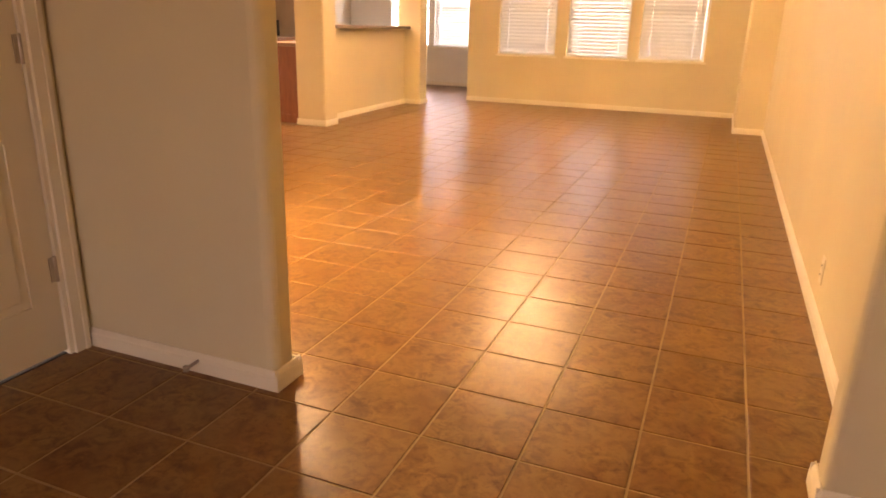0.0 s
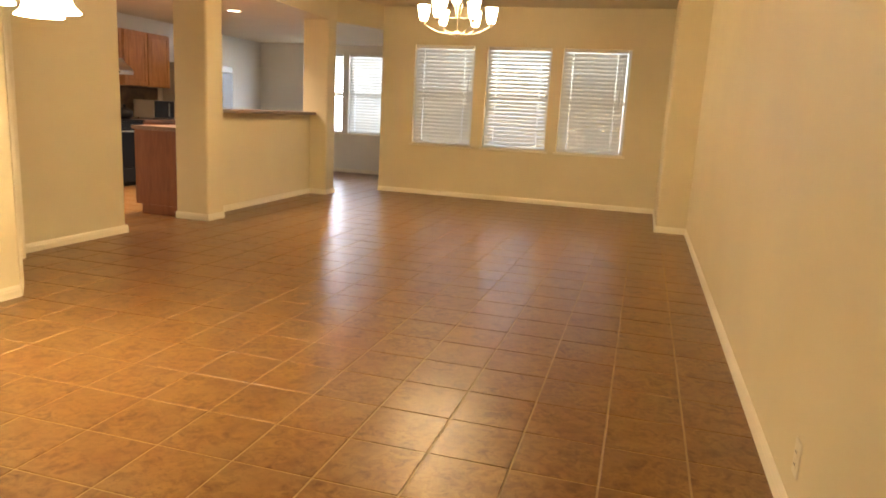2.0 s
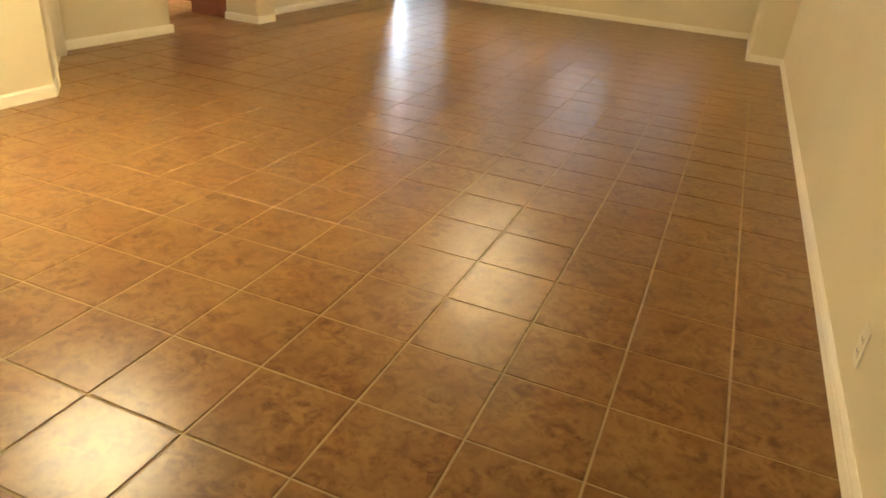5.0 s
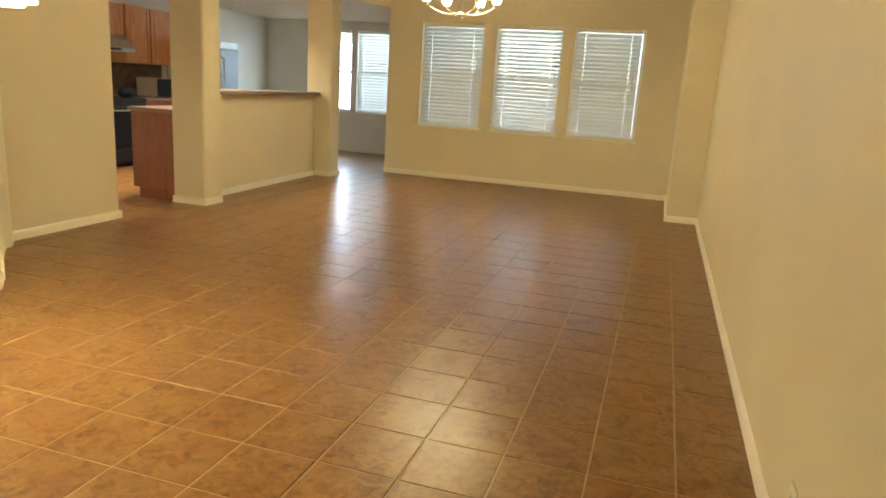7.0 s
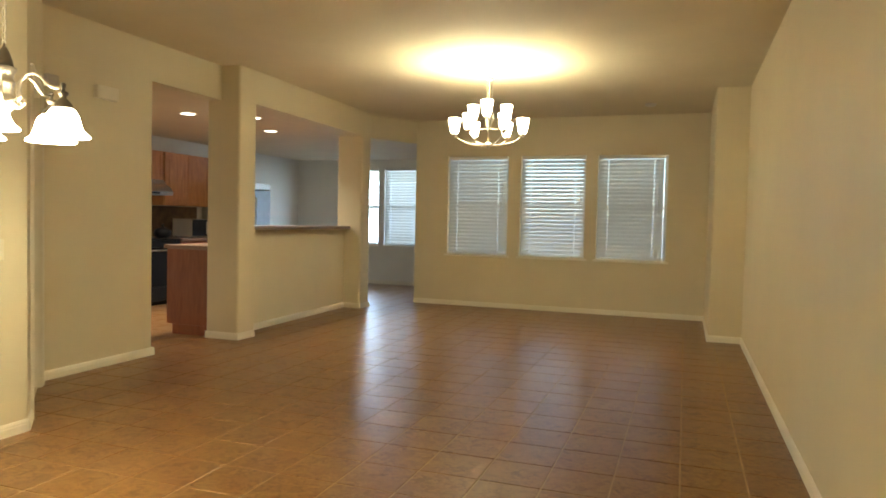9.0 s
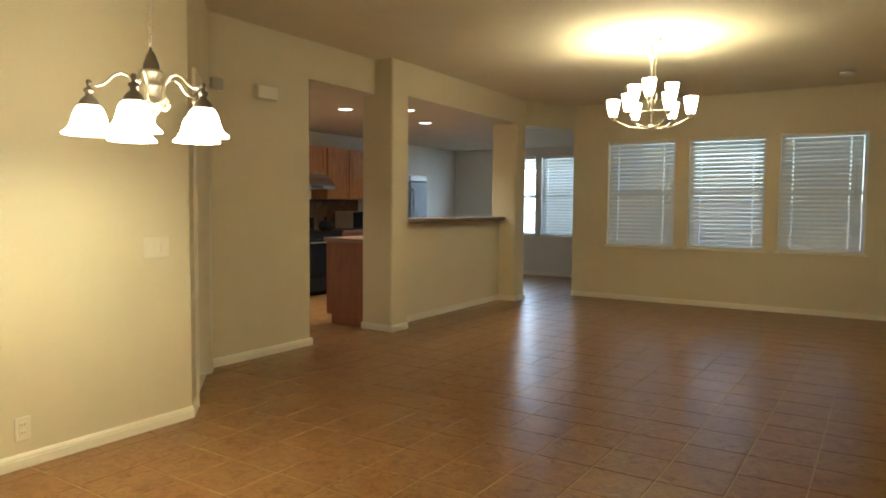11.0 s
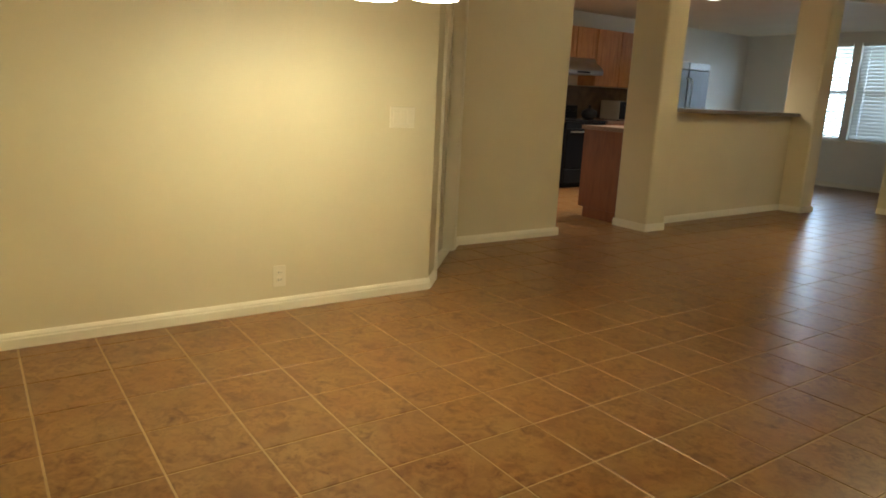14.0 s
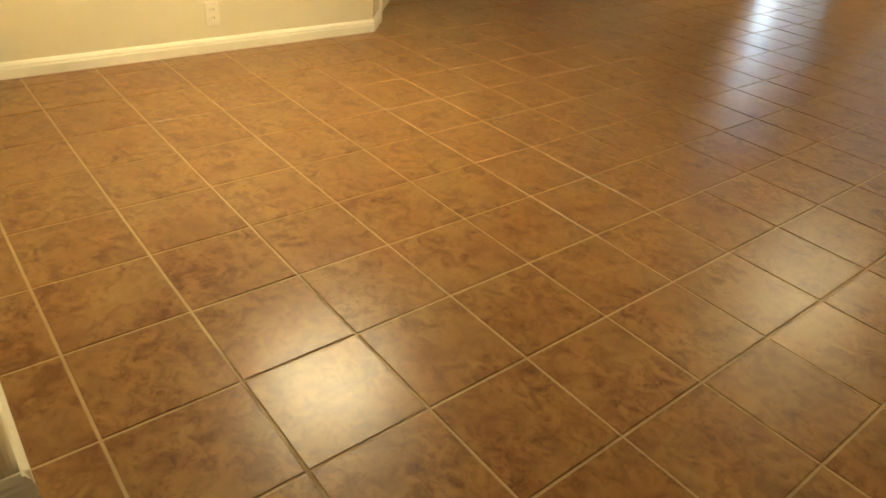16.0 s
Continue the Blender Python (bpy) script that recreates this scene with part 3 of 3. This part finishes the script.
# ---- dining chandelier ----
def dining_chandelier(x, y, dz):
    top_z = H - dz
    e = base("dining_chandelier", (x, y, dz), "brushed nickel five-arm chandelier with frosted bell shades, lit", "chandelier")
    bm = bmesh.new()
    lathe(bm, [(0.062, top_z), (0.062, top_z - 0.006), (0.050, top_z - 0.022), (0.016, top_z - 0.034), (0.010, top_z - 0.05)], 24)
    part("canopy", bm, NICKEL, e)
    link = bmesh.new()
    pts = [(0.009 * math.cos(a), 0, 0.017 * math.sin(a)) for a in [2 * math.pi * k / 12 for k in range(13)]]
    tube(link, pts, 0.0022, 5)
    lm = mesh_of("chain_link", link, NICKEL)
    top, bot = top_z - 0.055, 1.875
    n = int((top - bot) / 0.029)
    for k in range(n + 1):
        o = new("chain_link", lm)
        o.parent = e
        o.matrix_basis = pose(0, 0, bot + (top - bot) * k / n, 0, 0, 90 * (k % 2))
    bm = bmesh.new()
    tube(bm, [(0.004, 0.003, bot - 0.01), (-0.004, 0.004, bot + 0.25), (0.005, -0.002, bot + 0.5), (0, 0, top)], 0.0028, 6)
    part("cord", bm, NICKEL, e)
    bm = bmesh.new()
    lathe(bm, [(0.004, 1.878), (0.008, 1.865), (0.018, 1.845), (0.028, 1.815), (0.031, 1.795), (0.024, 1.790)], 20)
    part("top_cone", bm, PEWTER, e, "dark pewter top cone")
    bm = bmesh.new()
    lathe(bm, [(0.028, 1.792), (0.042, 1.788), (0.042, 1.778), (0.032, 1.766), (0.030, 1.750), (0.030, 1.742), (0.036, 1.737), (0.036, 1.728), (0.030, 1.718), (0.028, 1.690), (0.028, 1.684),
               (0.039, 1.674), (0.040, 1.655), (0.030, 1.635), (0.020, 1.622), (0.012, 1.612), (0.014, 1.602), (0.008, 1.590), (0.002, 1.586)], 24)
    part("body", bm, NICKEL, e)
    for k in range(5):
        a = math.radians(22.2 + 72 * k)
        c, s = math.cos(a), math.sin(a)
        arm = bmesh.new()
        rz = [(0.030, 1.672), (0.050, 1.664), (0.060, 1.680), (0.056, 1.705), (0.062, 1.738), (0.082, 1.764), (0.108, 1.772), (0.134, 1.760), (0.152, 1.738), (0.170, 1.722), (0.190, 1.716), (0.216, 1.720)]
        tube(arm, [(r * c, r * s, z) for r, z in rz], 0.0062, 8)
        curl = [(0.058 + 0.018 * math.cos(q), 1.660 + 0.018 * math.sin(q)) for q in [1.6 + 0.55 * j for j in range(11)]]
        tube(arm, [(r * c, r * s, z) for r, z in curl], 0.0045, 6)
        ap = part("arm", arm, NICKEL, e)
        px, py = 0.218 * c, 0.218 * s
        bm = bmesh.new()
        lathe(bm, [(0.006, 1.736), (0.010, 1.731), (0.010, 1.722), (0.007, 1.716), (0.007, 1.706), (0.018, 1.702), (0.019, 1.692), (0.012, 1.686), (0.013, 1.676), (0.022, 1.668), (0.032, 1.656), (0.037, 1.644), (0.037, 1.636), (0.032, 1.634)], 20, centre=(px, py, 0))
        part("socket_cap", bm, PEWTER, e, "dark pewter stepped socket cap")
        sh = bmesh.new()
        prof = [(0.034, 1.640), (0.045, 1.631), (0.055, 1.612), (0.061, 1.590), (0.066, 1.570), (0.073, 1.556), (0.083, 1.545), (0.093, 1.536), (0.095, 1.530)]
        n = 40
        rings = []
        for j, (r, z) in enumerate(prof):
            w = max(0, j - 4) / 4
            rings.append([sh.verts.new((px + (r + 0.0035 * w * math.cos(10 * t)) * math.cos(t), py + (r + 0.0035 * w * math.cos(10 * t)) * math.sin(t), z)) for t in [2 * math.pi * q / n for q in range(n)]])
        inner = [[sh.verts.new((px + (v.co.x - px) * 0.94, py + (v.co.y - py) * 0.94, v.co.z + 0.001)) for v in ring] for ring in rings[::-1]]
        for ra, rb in zip(rings + inner, (rings + inner)[1:]):
            for q in range(n):
                sh.faces.new((ra[q], ra[(q + 1) % n], rb[(q + 1) % n], rb[q])).smooth = True
        part("shade", sh, SHADE, e, "frosted white bell glass shade, glowing")
        bm = bmesh.new()
        lathe(bm, [(0.010, 1.650), (0.014, 1.628), (0.024, 1.600), (0.026, 1.586), (0.018, 1.570), (0.005, 1.563)], 12, centre=(px, py, 0))
        part("bulb", bm, BULB, e, "glowing light bulb")
        bulb_lamp((x + px, y + py, 1.545 + dz), DINING_WATTS, 0.025)


dining_chandelier(*DINING)


# ---- living-room chandelier ----
def living_chandelier(x, y, dz):
    top_z = H - dz
    e = base("living_chandelier", (x, y, dz), "nine-light brushed nickel chandelier with upturned glass cups, lit", "chandelier")
    bm = bmesh.new()
    lathe(bm, [(0.075, top_z), (0.075, top_z - 0.008), (0.060, top_z - 0.024), (0.028, top_z - 0.032), (0.012, top_z - 0.04)], 24)
    part("canopy", bm, NICKEL, e)
    bm = bmesh.new()
    tube(bm, [(0, 0, top_z - 0.035), (0, 0, 1.95)], 0.007, 8)
    part("stem", bm, NICKEL, e)
    for k in range(3):
        a = math.radians(30 + 120 * k)
        bm = bmesh.new()
        tube(bm, [(0.032 * math.cos(a), 0.032 * math.sin(a), 2.58), (0.030 * math.cos(a), 0.030 * math.sin(a), 2.36), (0.040 * math.cos(a), 0.040 * math.sin(a), 2.20), (0.015 * math.cos(a), 0.015 * math.sin(a), 2.12)], 0.006, 6)
        part("cage_rod", bm, NICKEL, e)
    bm = bmesh.new()
    lathe(bm, [(0.036, 2.585), (0.040, 2.580), (0.040, 2.568), (0.008, 2.56)], 18)
    part("collar", bm, NICKEL, e)
    bm = bmesh.new()
    lathe(bm, [(0.010, 1.985), (0.022, 1.975), (0.040, 1.958), (0.036, 1.944), (0.016, 1.934), (0.010, 1.922), (0.003, 1.915)], 20)
    part("hub", bm, NICKEL, e)
    for count, first, rad, zc, start in ((6, 12, 0.325, 2.055, (0.025, 1.960)), (3, 40, 0.185, 2.195, (0.02, 2.11))):
        for k in range(count):
            a = math.radians(first + 360 / count * k)
            c, s = math.cos(a), math.sin(a)
            bm = bmesh.new()
            pts = []
            for j in range(9):
                q = j / 8
                r = start[0] + (rad - start[0]) * q
                z = start[1] + (zc - 0.012 - start[1]) * (q ** 2.4) - 0.012 * math.sin(math.pi * q)
                pts.append((r * c, r * s, z))
            tube(bm, pts, 0.0065, 8)
            part("arm", bm, NICKEL, e)
            px, py = rad * c, rad * s
            bm = bmesh.new()
            lathe(bm, [(0.006, zc - 0.03), (0.014, zc - 0.022), (0.018, zc - 0.010), (0.030, zc - 0.002), (0.031, zc + 0.006), (0.026, zc + 0.008)], 16, centre=(px, py, 0))
            part("cup_holder", bm, NICKEL, e)
            bm = bmesh.new()
            out = [(0.020, zc + 0.006), (0.032, zc + 0.010), (0.042, zc + 0.040), (0.050, zc + 0.085), (0.056, zc + 0.125), (0.060, zc + 0.150)]
            ins = [(r - 0.004, z + 0.002) for r, z in out[::-1][:-1]] + [(0.012, zc + 0.012)]
            lathe(bm, out + ins, 24, centre=(px, py, 0))
            part("shade", bm, SHADE, e, "frosted white glass cup shade, glowing")
            bm = bmesh.new()
            lathe(bm, [(0.010, zc + 0.014), (0.014, zc + 0.03), (0.024, zc + 0.058), (0.026, zc + 0.075), (0.018, zc + 0.094), (0.005, zc + 0.10)], 12, centre=(px, py, 0))
            part("bulb", bm, BULB, e, "glowing light bulb")
            bulb_lamp((x + px, y + py, zc + 0.125 + dz), LIVING_WATTS, 0.025)


living_chandelier(*LIVING)


# ---- kitchen ----
def can_light(x, y):
    e = base("recessed_light", (x, y, HK), "round white recessed ceiling light, lit", "ceiling light", "recessed kitchen lights")
    bm = bmesh.new()
    lathe(bm, [(0.098, 0.0), (0.098, -0.004), (0.090, -0.009), (0.078, -0.006), (0.076, 0.0)], 28)
    part("trim_ring", bm, WHITE, e)
    bm = bmesh.new()
    lathe(bm, [(0.077, -0.005), (0.06, -0.0075), (0.02, -0.008)], 24)
    part("lens", bm, CANLENS, e, "glowing lens")
    can_lamp((x, y, HK - 0.02), CAN_WATTS)


# the fourth is an unseen extra, added to brighten the cabinets by the range
for x, y in ((-5.98, 7.79), (-5.40, 8.22), (-5.90, 9.31), (-6.9, 7.4)):
    can_light(x, y)


def cabinet(name, x_back, x_front, y0, y1, z0, z1, doors, mat, label, category, toe=0.0):
    """A cabinet on the west wall; its doors face +x."""
    e = base(name, (x_back, (y0 + y1) / 2, z0), label, category, "kitchen cabinets")
    hw, d, h = (y1 - y0) / 2 - 0.001, x_front - x_back, z1 - z0
    bm = bmesh.new()
    box(bm, 0.002, d - 0.02, -hw, hw, toe, h)
    if toe:
        box(bm, 0.002, d - 0.08, -hw, hw, 0, toe)
    part("body", bm, mat, e)
    w = 2 * hw / doors
    for k in range(doors):
        a, b = -hw + k * w + 0.009, -hw + (k + 1) * w - 0.009
        bm = bmesh.new()
        c, f = toe + 0.006, h - 0.006
        box(bm, d - 0.018, d - 0.008, a, b, c, f)
        for p, q, r, s in ((a, a + 0.055, c, f), (b - 0.055, b, c, f), (a + 0.055, b - 0.055, c, c + 0.055), (a + 0.055, b - 0.055, f - 0.055, f)):
            box(bm, d - 0.008, d, p, q, r, s, 0.002)
        if b - a > 0.2 and f - c > 0.25:
            box(bm, d - 0.008, d - 0.003, a + 0.085, b - 0.085, c + 0.085, f - 0.085, 0.003)
        part("cabinet_door", bm, mat, e)
    return e


cabinet("upper_cabinet", -8.0, -7.67, 8.54, 9.30, 1.74, 2.15, 2, OAK, "honey-brown wooden wall cabinet above the range hood", "cabinet")
cabinet("upper_cabinet", -8.0, -7.67, 9.32, 10.30, 1.38, 2.15, 2, OAK, "honey-brown wooden wall cabinet with two panelled doors", "cabinet")
cabinet("upper_cabinet", -8.0, -7.67, 7.55, 8.52, 1.38, 2.15, 2, OAK, "honey-brown wooden wall cabinet with two panelled doors", "cabinet")
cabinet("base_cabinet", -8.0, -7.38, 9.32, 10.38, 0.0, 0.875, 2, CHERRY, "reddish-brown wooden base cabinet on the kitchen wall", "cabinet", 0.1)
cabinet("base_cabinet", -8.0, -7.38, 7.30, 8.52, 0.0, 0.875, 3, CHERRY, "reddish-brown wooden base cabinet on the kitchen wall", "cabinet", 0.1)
for y0, y1 in ((9.32, 10.40), (7.28, 8.52)):
    bm = bmesh.new()
    box(bm, -8.0, -7.35, y0, y1, 0.877, 0.915, 0.006)
    tagged(part("countertop", bm, COUNTER), "brown speckled laminate countertop on the base cabinets", "countertop")
bm = bmesh.new()
box(bm, -7.998, -7.988, 7.28, 10.40, 0.918, 1.376)
tagged(part("backsplash", bm, SPLASH), "dark brown tiled backsplash behind the range", "backsplash", kind="structure")

# range
e = base("kitchen_range", (-8.0, 8.92, 0), "black freestanding kitchen range with a raised back panel", "range")
bm = bmesh.new()
box(bm, 0.01, 0.64, -0.375, 0.375, 0.06, 0.89, 0.004)
box(bm, 0.05, 0.58, -0.36, 0.36, 0.0, 0.06)
part("body", bm, BLACK, e)
bm = bmesh.new()
box(bm, 0.01, 0.66, -0.378, 0.378, 0.892, 0.912, 0.005)
part("cooktop", bm, BLACKGLASS, e)
bm = bmesh.new()
box(bm, 0.015, 0.085, -0.375, 0.375, 0.914, 1.10, 0.012)
part("back_panel", bm, BLACK, e)
bm = bmesh.new()
box(bm, 0.64, 0.672, -0.37, 0.37, 0.27, 0.80, 0.006)
od = part("oven_door", bm, BLACKGLASS, e)
bm = bmesh.new()
tube(bm, [(0.672, -0.31, 0.755), (0.715, -0.31, 0.76), (0.715, 0.31, 0.76), (0.672, 0.31, 0.755)], 0.010, 8)
part("handle", bm, STEEL, od, "steel bar handle")
bm = bmesh.new()
box(bm, 0.64, 0.668, -0.37, 0.37, 0.07, 0.255, 0.006)
part("drawer", bm, BLACK, e)
for k in range(4):
    bm = bmesh.new()
    lathe(bm, [(0.10 - 0.02 * (k % 2), 0), (0.10 - 0.02 * (k % 2), 0.006), (0.085 - 0.02 * (k % 2), 0.010), (0.02, 0.010)], 20, centre=(0.22 + 0.27 * (k // 2), -0.19 + 0.38 * (k % 2), 0.912))
    part("burner", bm, BLACK, e)
for yy in (-0.29, -0.17, 0.17, 0.29):
    bm = bmesh.new()
    lathe(bm, [(0.022, 0), (0.020, 0.022), (0.004, 0.024)], 14, m=pose(0.085, yy, 1.03, 0, 90, 0))
    part("knob", bm, BLACK, e)
bm = bmesh.new()
lathe(bm, [(0.07, 0), (0.10, 0.02), (0.115, 0.06), (0.105, 0.11), (0.05, 0.14), (0.022, 0.15), (0.018, 0.17), (0.024, 0.185), (0.005, 0.195)], 20)
kt = tagged(part("kettle", bm, BLACK), "black kettle standing on the range", "kettle")
kt.location = (-7.52, 9.12, 0.923)

# hood
e = base("range_hood", (-8.0, 8.92, 1.52), "stainless steel under-cabinet range hood", "range hood")
bm = bmesh.new()
vs = []
for x0, x1, z in ((0.002, 0.50, 0.0), (0.002, 0.505, 0.045), (0.002, 0.50, 0.055), (0.002, 0.475, 0.085), (0.002, 0.43, 0.125), (0.002, 0.37, 0.16), (0.002, 0.33, 0.218)):
    vs.append([bm.verts.new(p) for p in ((x0, -0.378, z), (x1, -0.378, z), (x1, 0.378, z), (x0, 0.378, z))])
for a, b in zip(vs, vs[1:]):
    for k in range(4):
        bm.faces.new((a[k], a[(k + 1) % 4], b[(k + 1) % 4], b[k]))
bm.faces.new(vs[0][::-1])
bm.faces.new(vs[-1])
part("canopy", bm, STEEL, e)
bm = bmesh.new()
box(bm, 0.501, 0.506, -0.12, 0.12, 0.012, 0.038)
part("control_strip", bm, BLACK, e)

# microwave on the counter
e = base("microwave", (-7.86, 9.92, 0.916), "small black and grey countertop microwave oven", "microwave")
bm = bmesh.new()
box(bm, 0, 0.36, -0.22, 0.22, 0.012, 0.275, 0.006)
part("case", bm, GREYBOX, e)
bm = bmesh.new()
box(bm, 0.361, 0.378, -0.215, 0.10, 0.02, 0.268, 0.004)
dr = part("microwave_door", bm, BLACKGLASS, e)
bm = bmesh.new()
box(bm, 0.379, 0.392, 0.075, 0.09, 0.05, 0.24, 0.003)
part("handle", bm, STEEL, dr)
bm = bmesh.new()
box(bm, 0.361, 0.374, 0.105, 0.215, 0.02, 0.268, 0.003)
part("control_panel", bm, BLACK, e)
for sy in (-0.18, 0.18):
    for sx in (0.04, 0.32):
        bm = bmesh.new()
        lathe(bm, [(0.012, 0), (0.012, 0.012)], 10, centre=(sx, sy, 0))
        part("foot", bm, BLACK, e)

# refrigerator
e = base("refrigerator", (-7.98, 10.96, 0), "stainless steel side-by-side refrigerator against the kitchen wall", "refrigerator")
bm = bmesh.new()
box(bm, 0, 0.62, -0.45, 0.45, 0.02, 1.79, 0.006)
part("body", bm, GREYBOX, e, "grey side casing")
for a, b, hy in ((-0.45, -0.06, -0.10), (-0.052, 0.45, -0.012)):
    bm = bmesh.new()
    box(bm, 0.625, 0.69, a + 0.002, b - 0.002, 0.10, 1.69, 0.012)
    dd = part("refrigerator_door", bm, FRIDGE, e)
    bm = bmesh.new()
    tube(bm, [(0.69, hy, 0.75), (0.735, hy, 0.77), (0.735, hy, 1.55), (0.69, hy, 1.57)], 0.011, 8)
    part("handle", bm, STEEL, dd)
    # brighter band across the door tops: a ceiling light's reflection built in as steel
    bm = bmesh.new()
    box(bm, 0.625, 0.688, a + 0.002, b - 0.002, 1.694, 1.80, 0.012)
    part("top_highlight", bm, STEEL, dd, "brighter steel band along the top, standing in for a reflected highlight")
bm = bmesh.new()
box(bm, 0.60, 0.66, -0.44, 0.44, 0.01, 0.09)
part("kick_grille", bm, BLACK, e)

# peninsula behind the half wall
e = base("peninsula_cabinet", (-5.45, 8.55, 0), "reddish-brown wooden peninsula cabinet with a plain end panel", "cabinet", "kitchen cabinets")
bm = bmesh.new()
box(bm, -0.25, 0.21, -1.33, 1.35, 0.1, 0.885)
box(bm, -0.18, 0.21, -1.33, 1.35, 0.0, 0.1)
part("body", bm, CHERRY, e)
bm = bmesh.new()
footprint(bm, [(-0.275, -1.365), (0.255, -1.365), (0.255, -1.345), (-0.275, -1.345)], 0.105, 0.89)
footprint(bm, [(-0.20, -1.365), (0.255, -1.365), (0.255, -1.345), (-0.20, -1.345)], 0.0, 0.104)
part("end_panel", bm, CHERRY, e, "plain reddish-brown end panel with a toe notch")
for k in range(5):
    bm = bmesh.new()
    a = -1.31 + k * 0.53
    box(bm, -0.272, -0.252, a, a + 0.52, 0.115, 0.875, 0.003)
    box(bm, -0.277, -0.272, a + 0.06, a + 0.46, 0.18, 0.81, 0.002)
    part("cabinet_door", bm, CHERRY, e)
bm = bmesh.new()
footprint(bm, [(-5.76, 7.165, 0.02), (-5.195, 7.165), (-5.195, 7.42), (-5.18, 7.42), (-5.25, 9.92), (-5.76, 9.92, 0.02)], 0.892, 0.93)
tagged(part("countertop", bm, COUNTER), "brown speckled laminate countertop on the peninsula", "countertop")

bm = bmesh.new()
footprint(bm, [(-5.30, 7.415), (-4.86, 7.415), (-4.965, 9.86, 0.03), (-5.02, 9.97), (-5.36, 9.97)], 1.107, 1.145)
bmesh.ops.bevel(bm, geom=[e2 for e2 in bm.edges if abs(e2.verts[0].co.z - e2.verts[1].co.z) < 1e-5], offset=0.006, segments=2, affect="EDGES")
tagged(part("bar_top", bm, BARTOP), "brown speckled laminate bar top on the half wall", "bar top")

# ---- floor tiles ----
PITCH, PY, GAP = 0.306, 0.306, 0.007
TX, TY = -1.8121, 2.6947


def tile_bm(bm, cx, cy, tilt):
    h, c = (PITCH - GAP) / 2, 0.0018
    m = Matrix.Translation((cx, cy, 0)) @ Euler((tilt[0], tilt[1], 0)).to_matrix().to_4x4()
    rings = [[m @ Vector((sx * a, sy * a, z)) for sx, sy in ((-1, -1), (1, -1), (1, 1), (-1, 1))] for a, z in ((h, -0.008), (h, -0.0014), (h - c, 0.0))]
    vs = [[bm.verts.new(p) for p in r] for r in rings]
    for a, b in zip(vs, vs[1:]):
        for k in range(4):
            bm.faces.new((a[k], a[(k + 1) % 4], b[(k + 1) % 4], b[k]))
    bm.faces.new(vs[-1])


tb = bmesh.new()
tile_bm(tb, 0, 0, (0, 0))
tile_mesh = mesh_of("tile", tb, TILE)
far = bmesh.new()
rng = random.Random(5)
for i in range(-23, 10):
    for j in range(-19, 39):
        cx, cy = TX + (i + 0.5) * PITCH, TY + (j + 0.5) * PY
        if cx > (0.15 if cy > 1.95 else 0.5) or cx < -8.1 or cy > 13.8:
            continue
        if cx < -5.2 and cy < 6.0 or cx > -4.2 and cy > 11.25 or cx < -4.4 and cy < 4.0 or cx < -2.85 and cy < 1.7:
            continue
        tilt = (rng.gauss(0, 0.0019), rng.gauss(0, 0.0019))
        if -4.3 < cx < 0.1 and 1.2 < cy < 7.0:
            ob = new("tile", tile_mesh)
            ob.matrix_basis = Matrix.Translation((cx, cy, 0)) @ Euler((*tilt, rng.choice((0, 1, 2, 3)) * math.pi / 2)).to_matrix().to_4x4()
            ob.parent = floor
        else:
            tile_bm(far, cx, cy, tilt)
tagged(part("tiles", far, TILE, floor), kind="stuff")
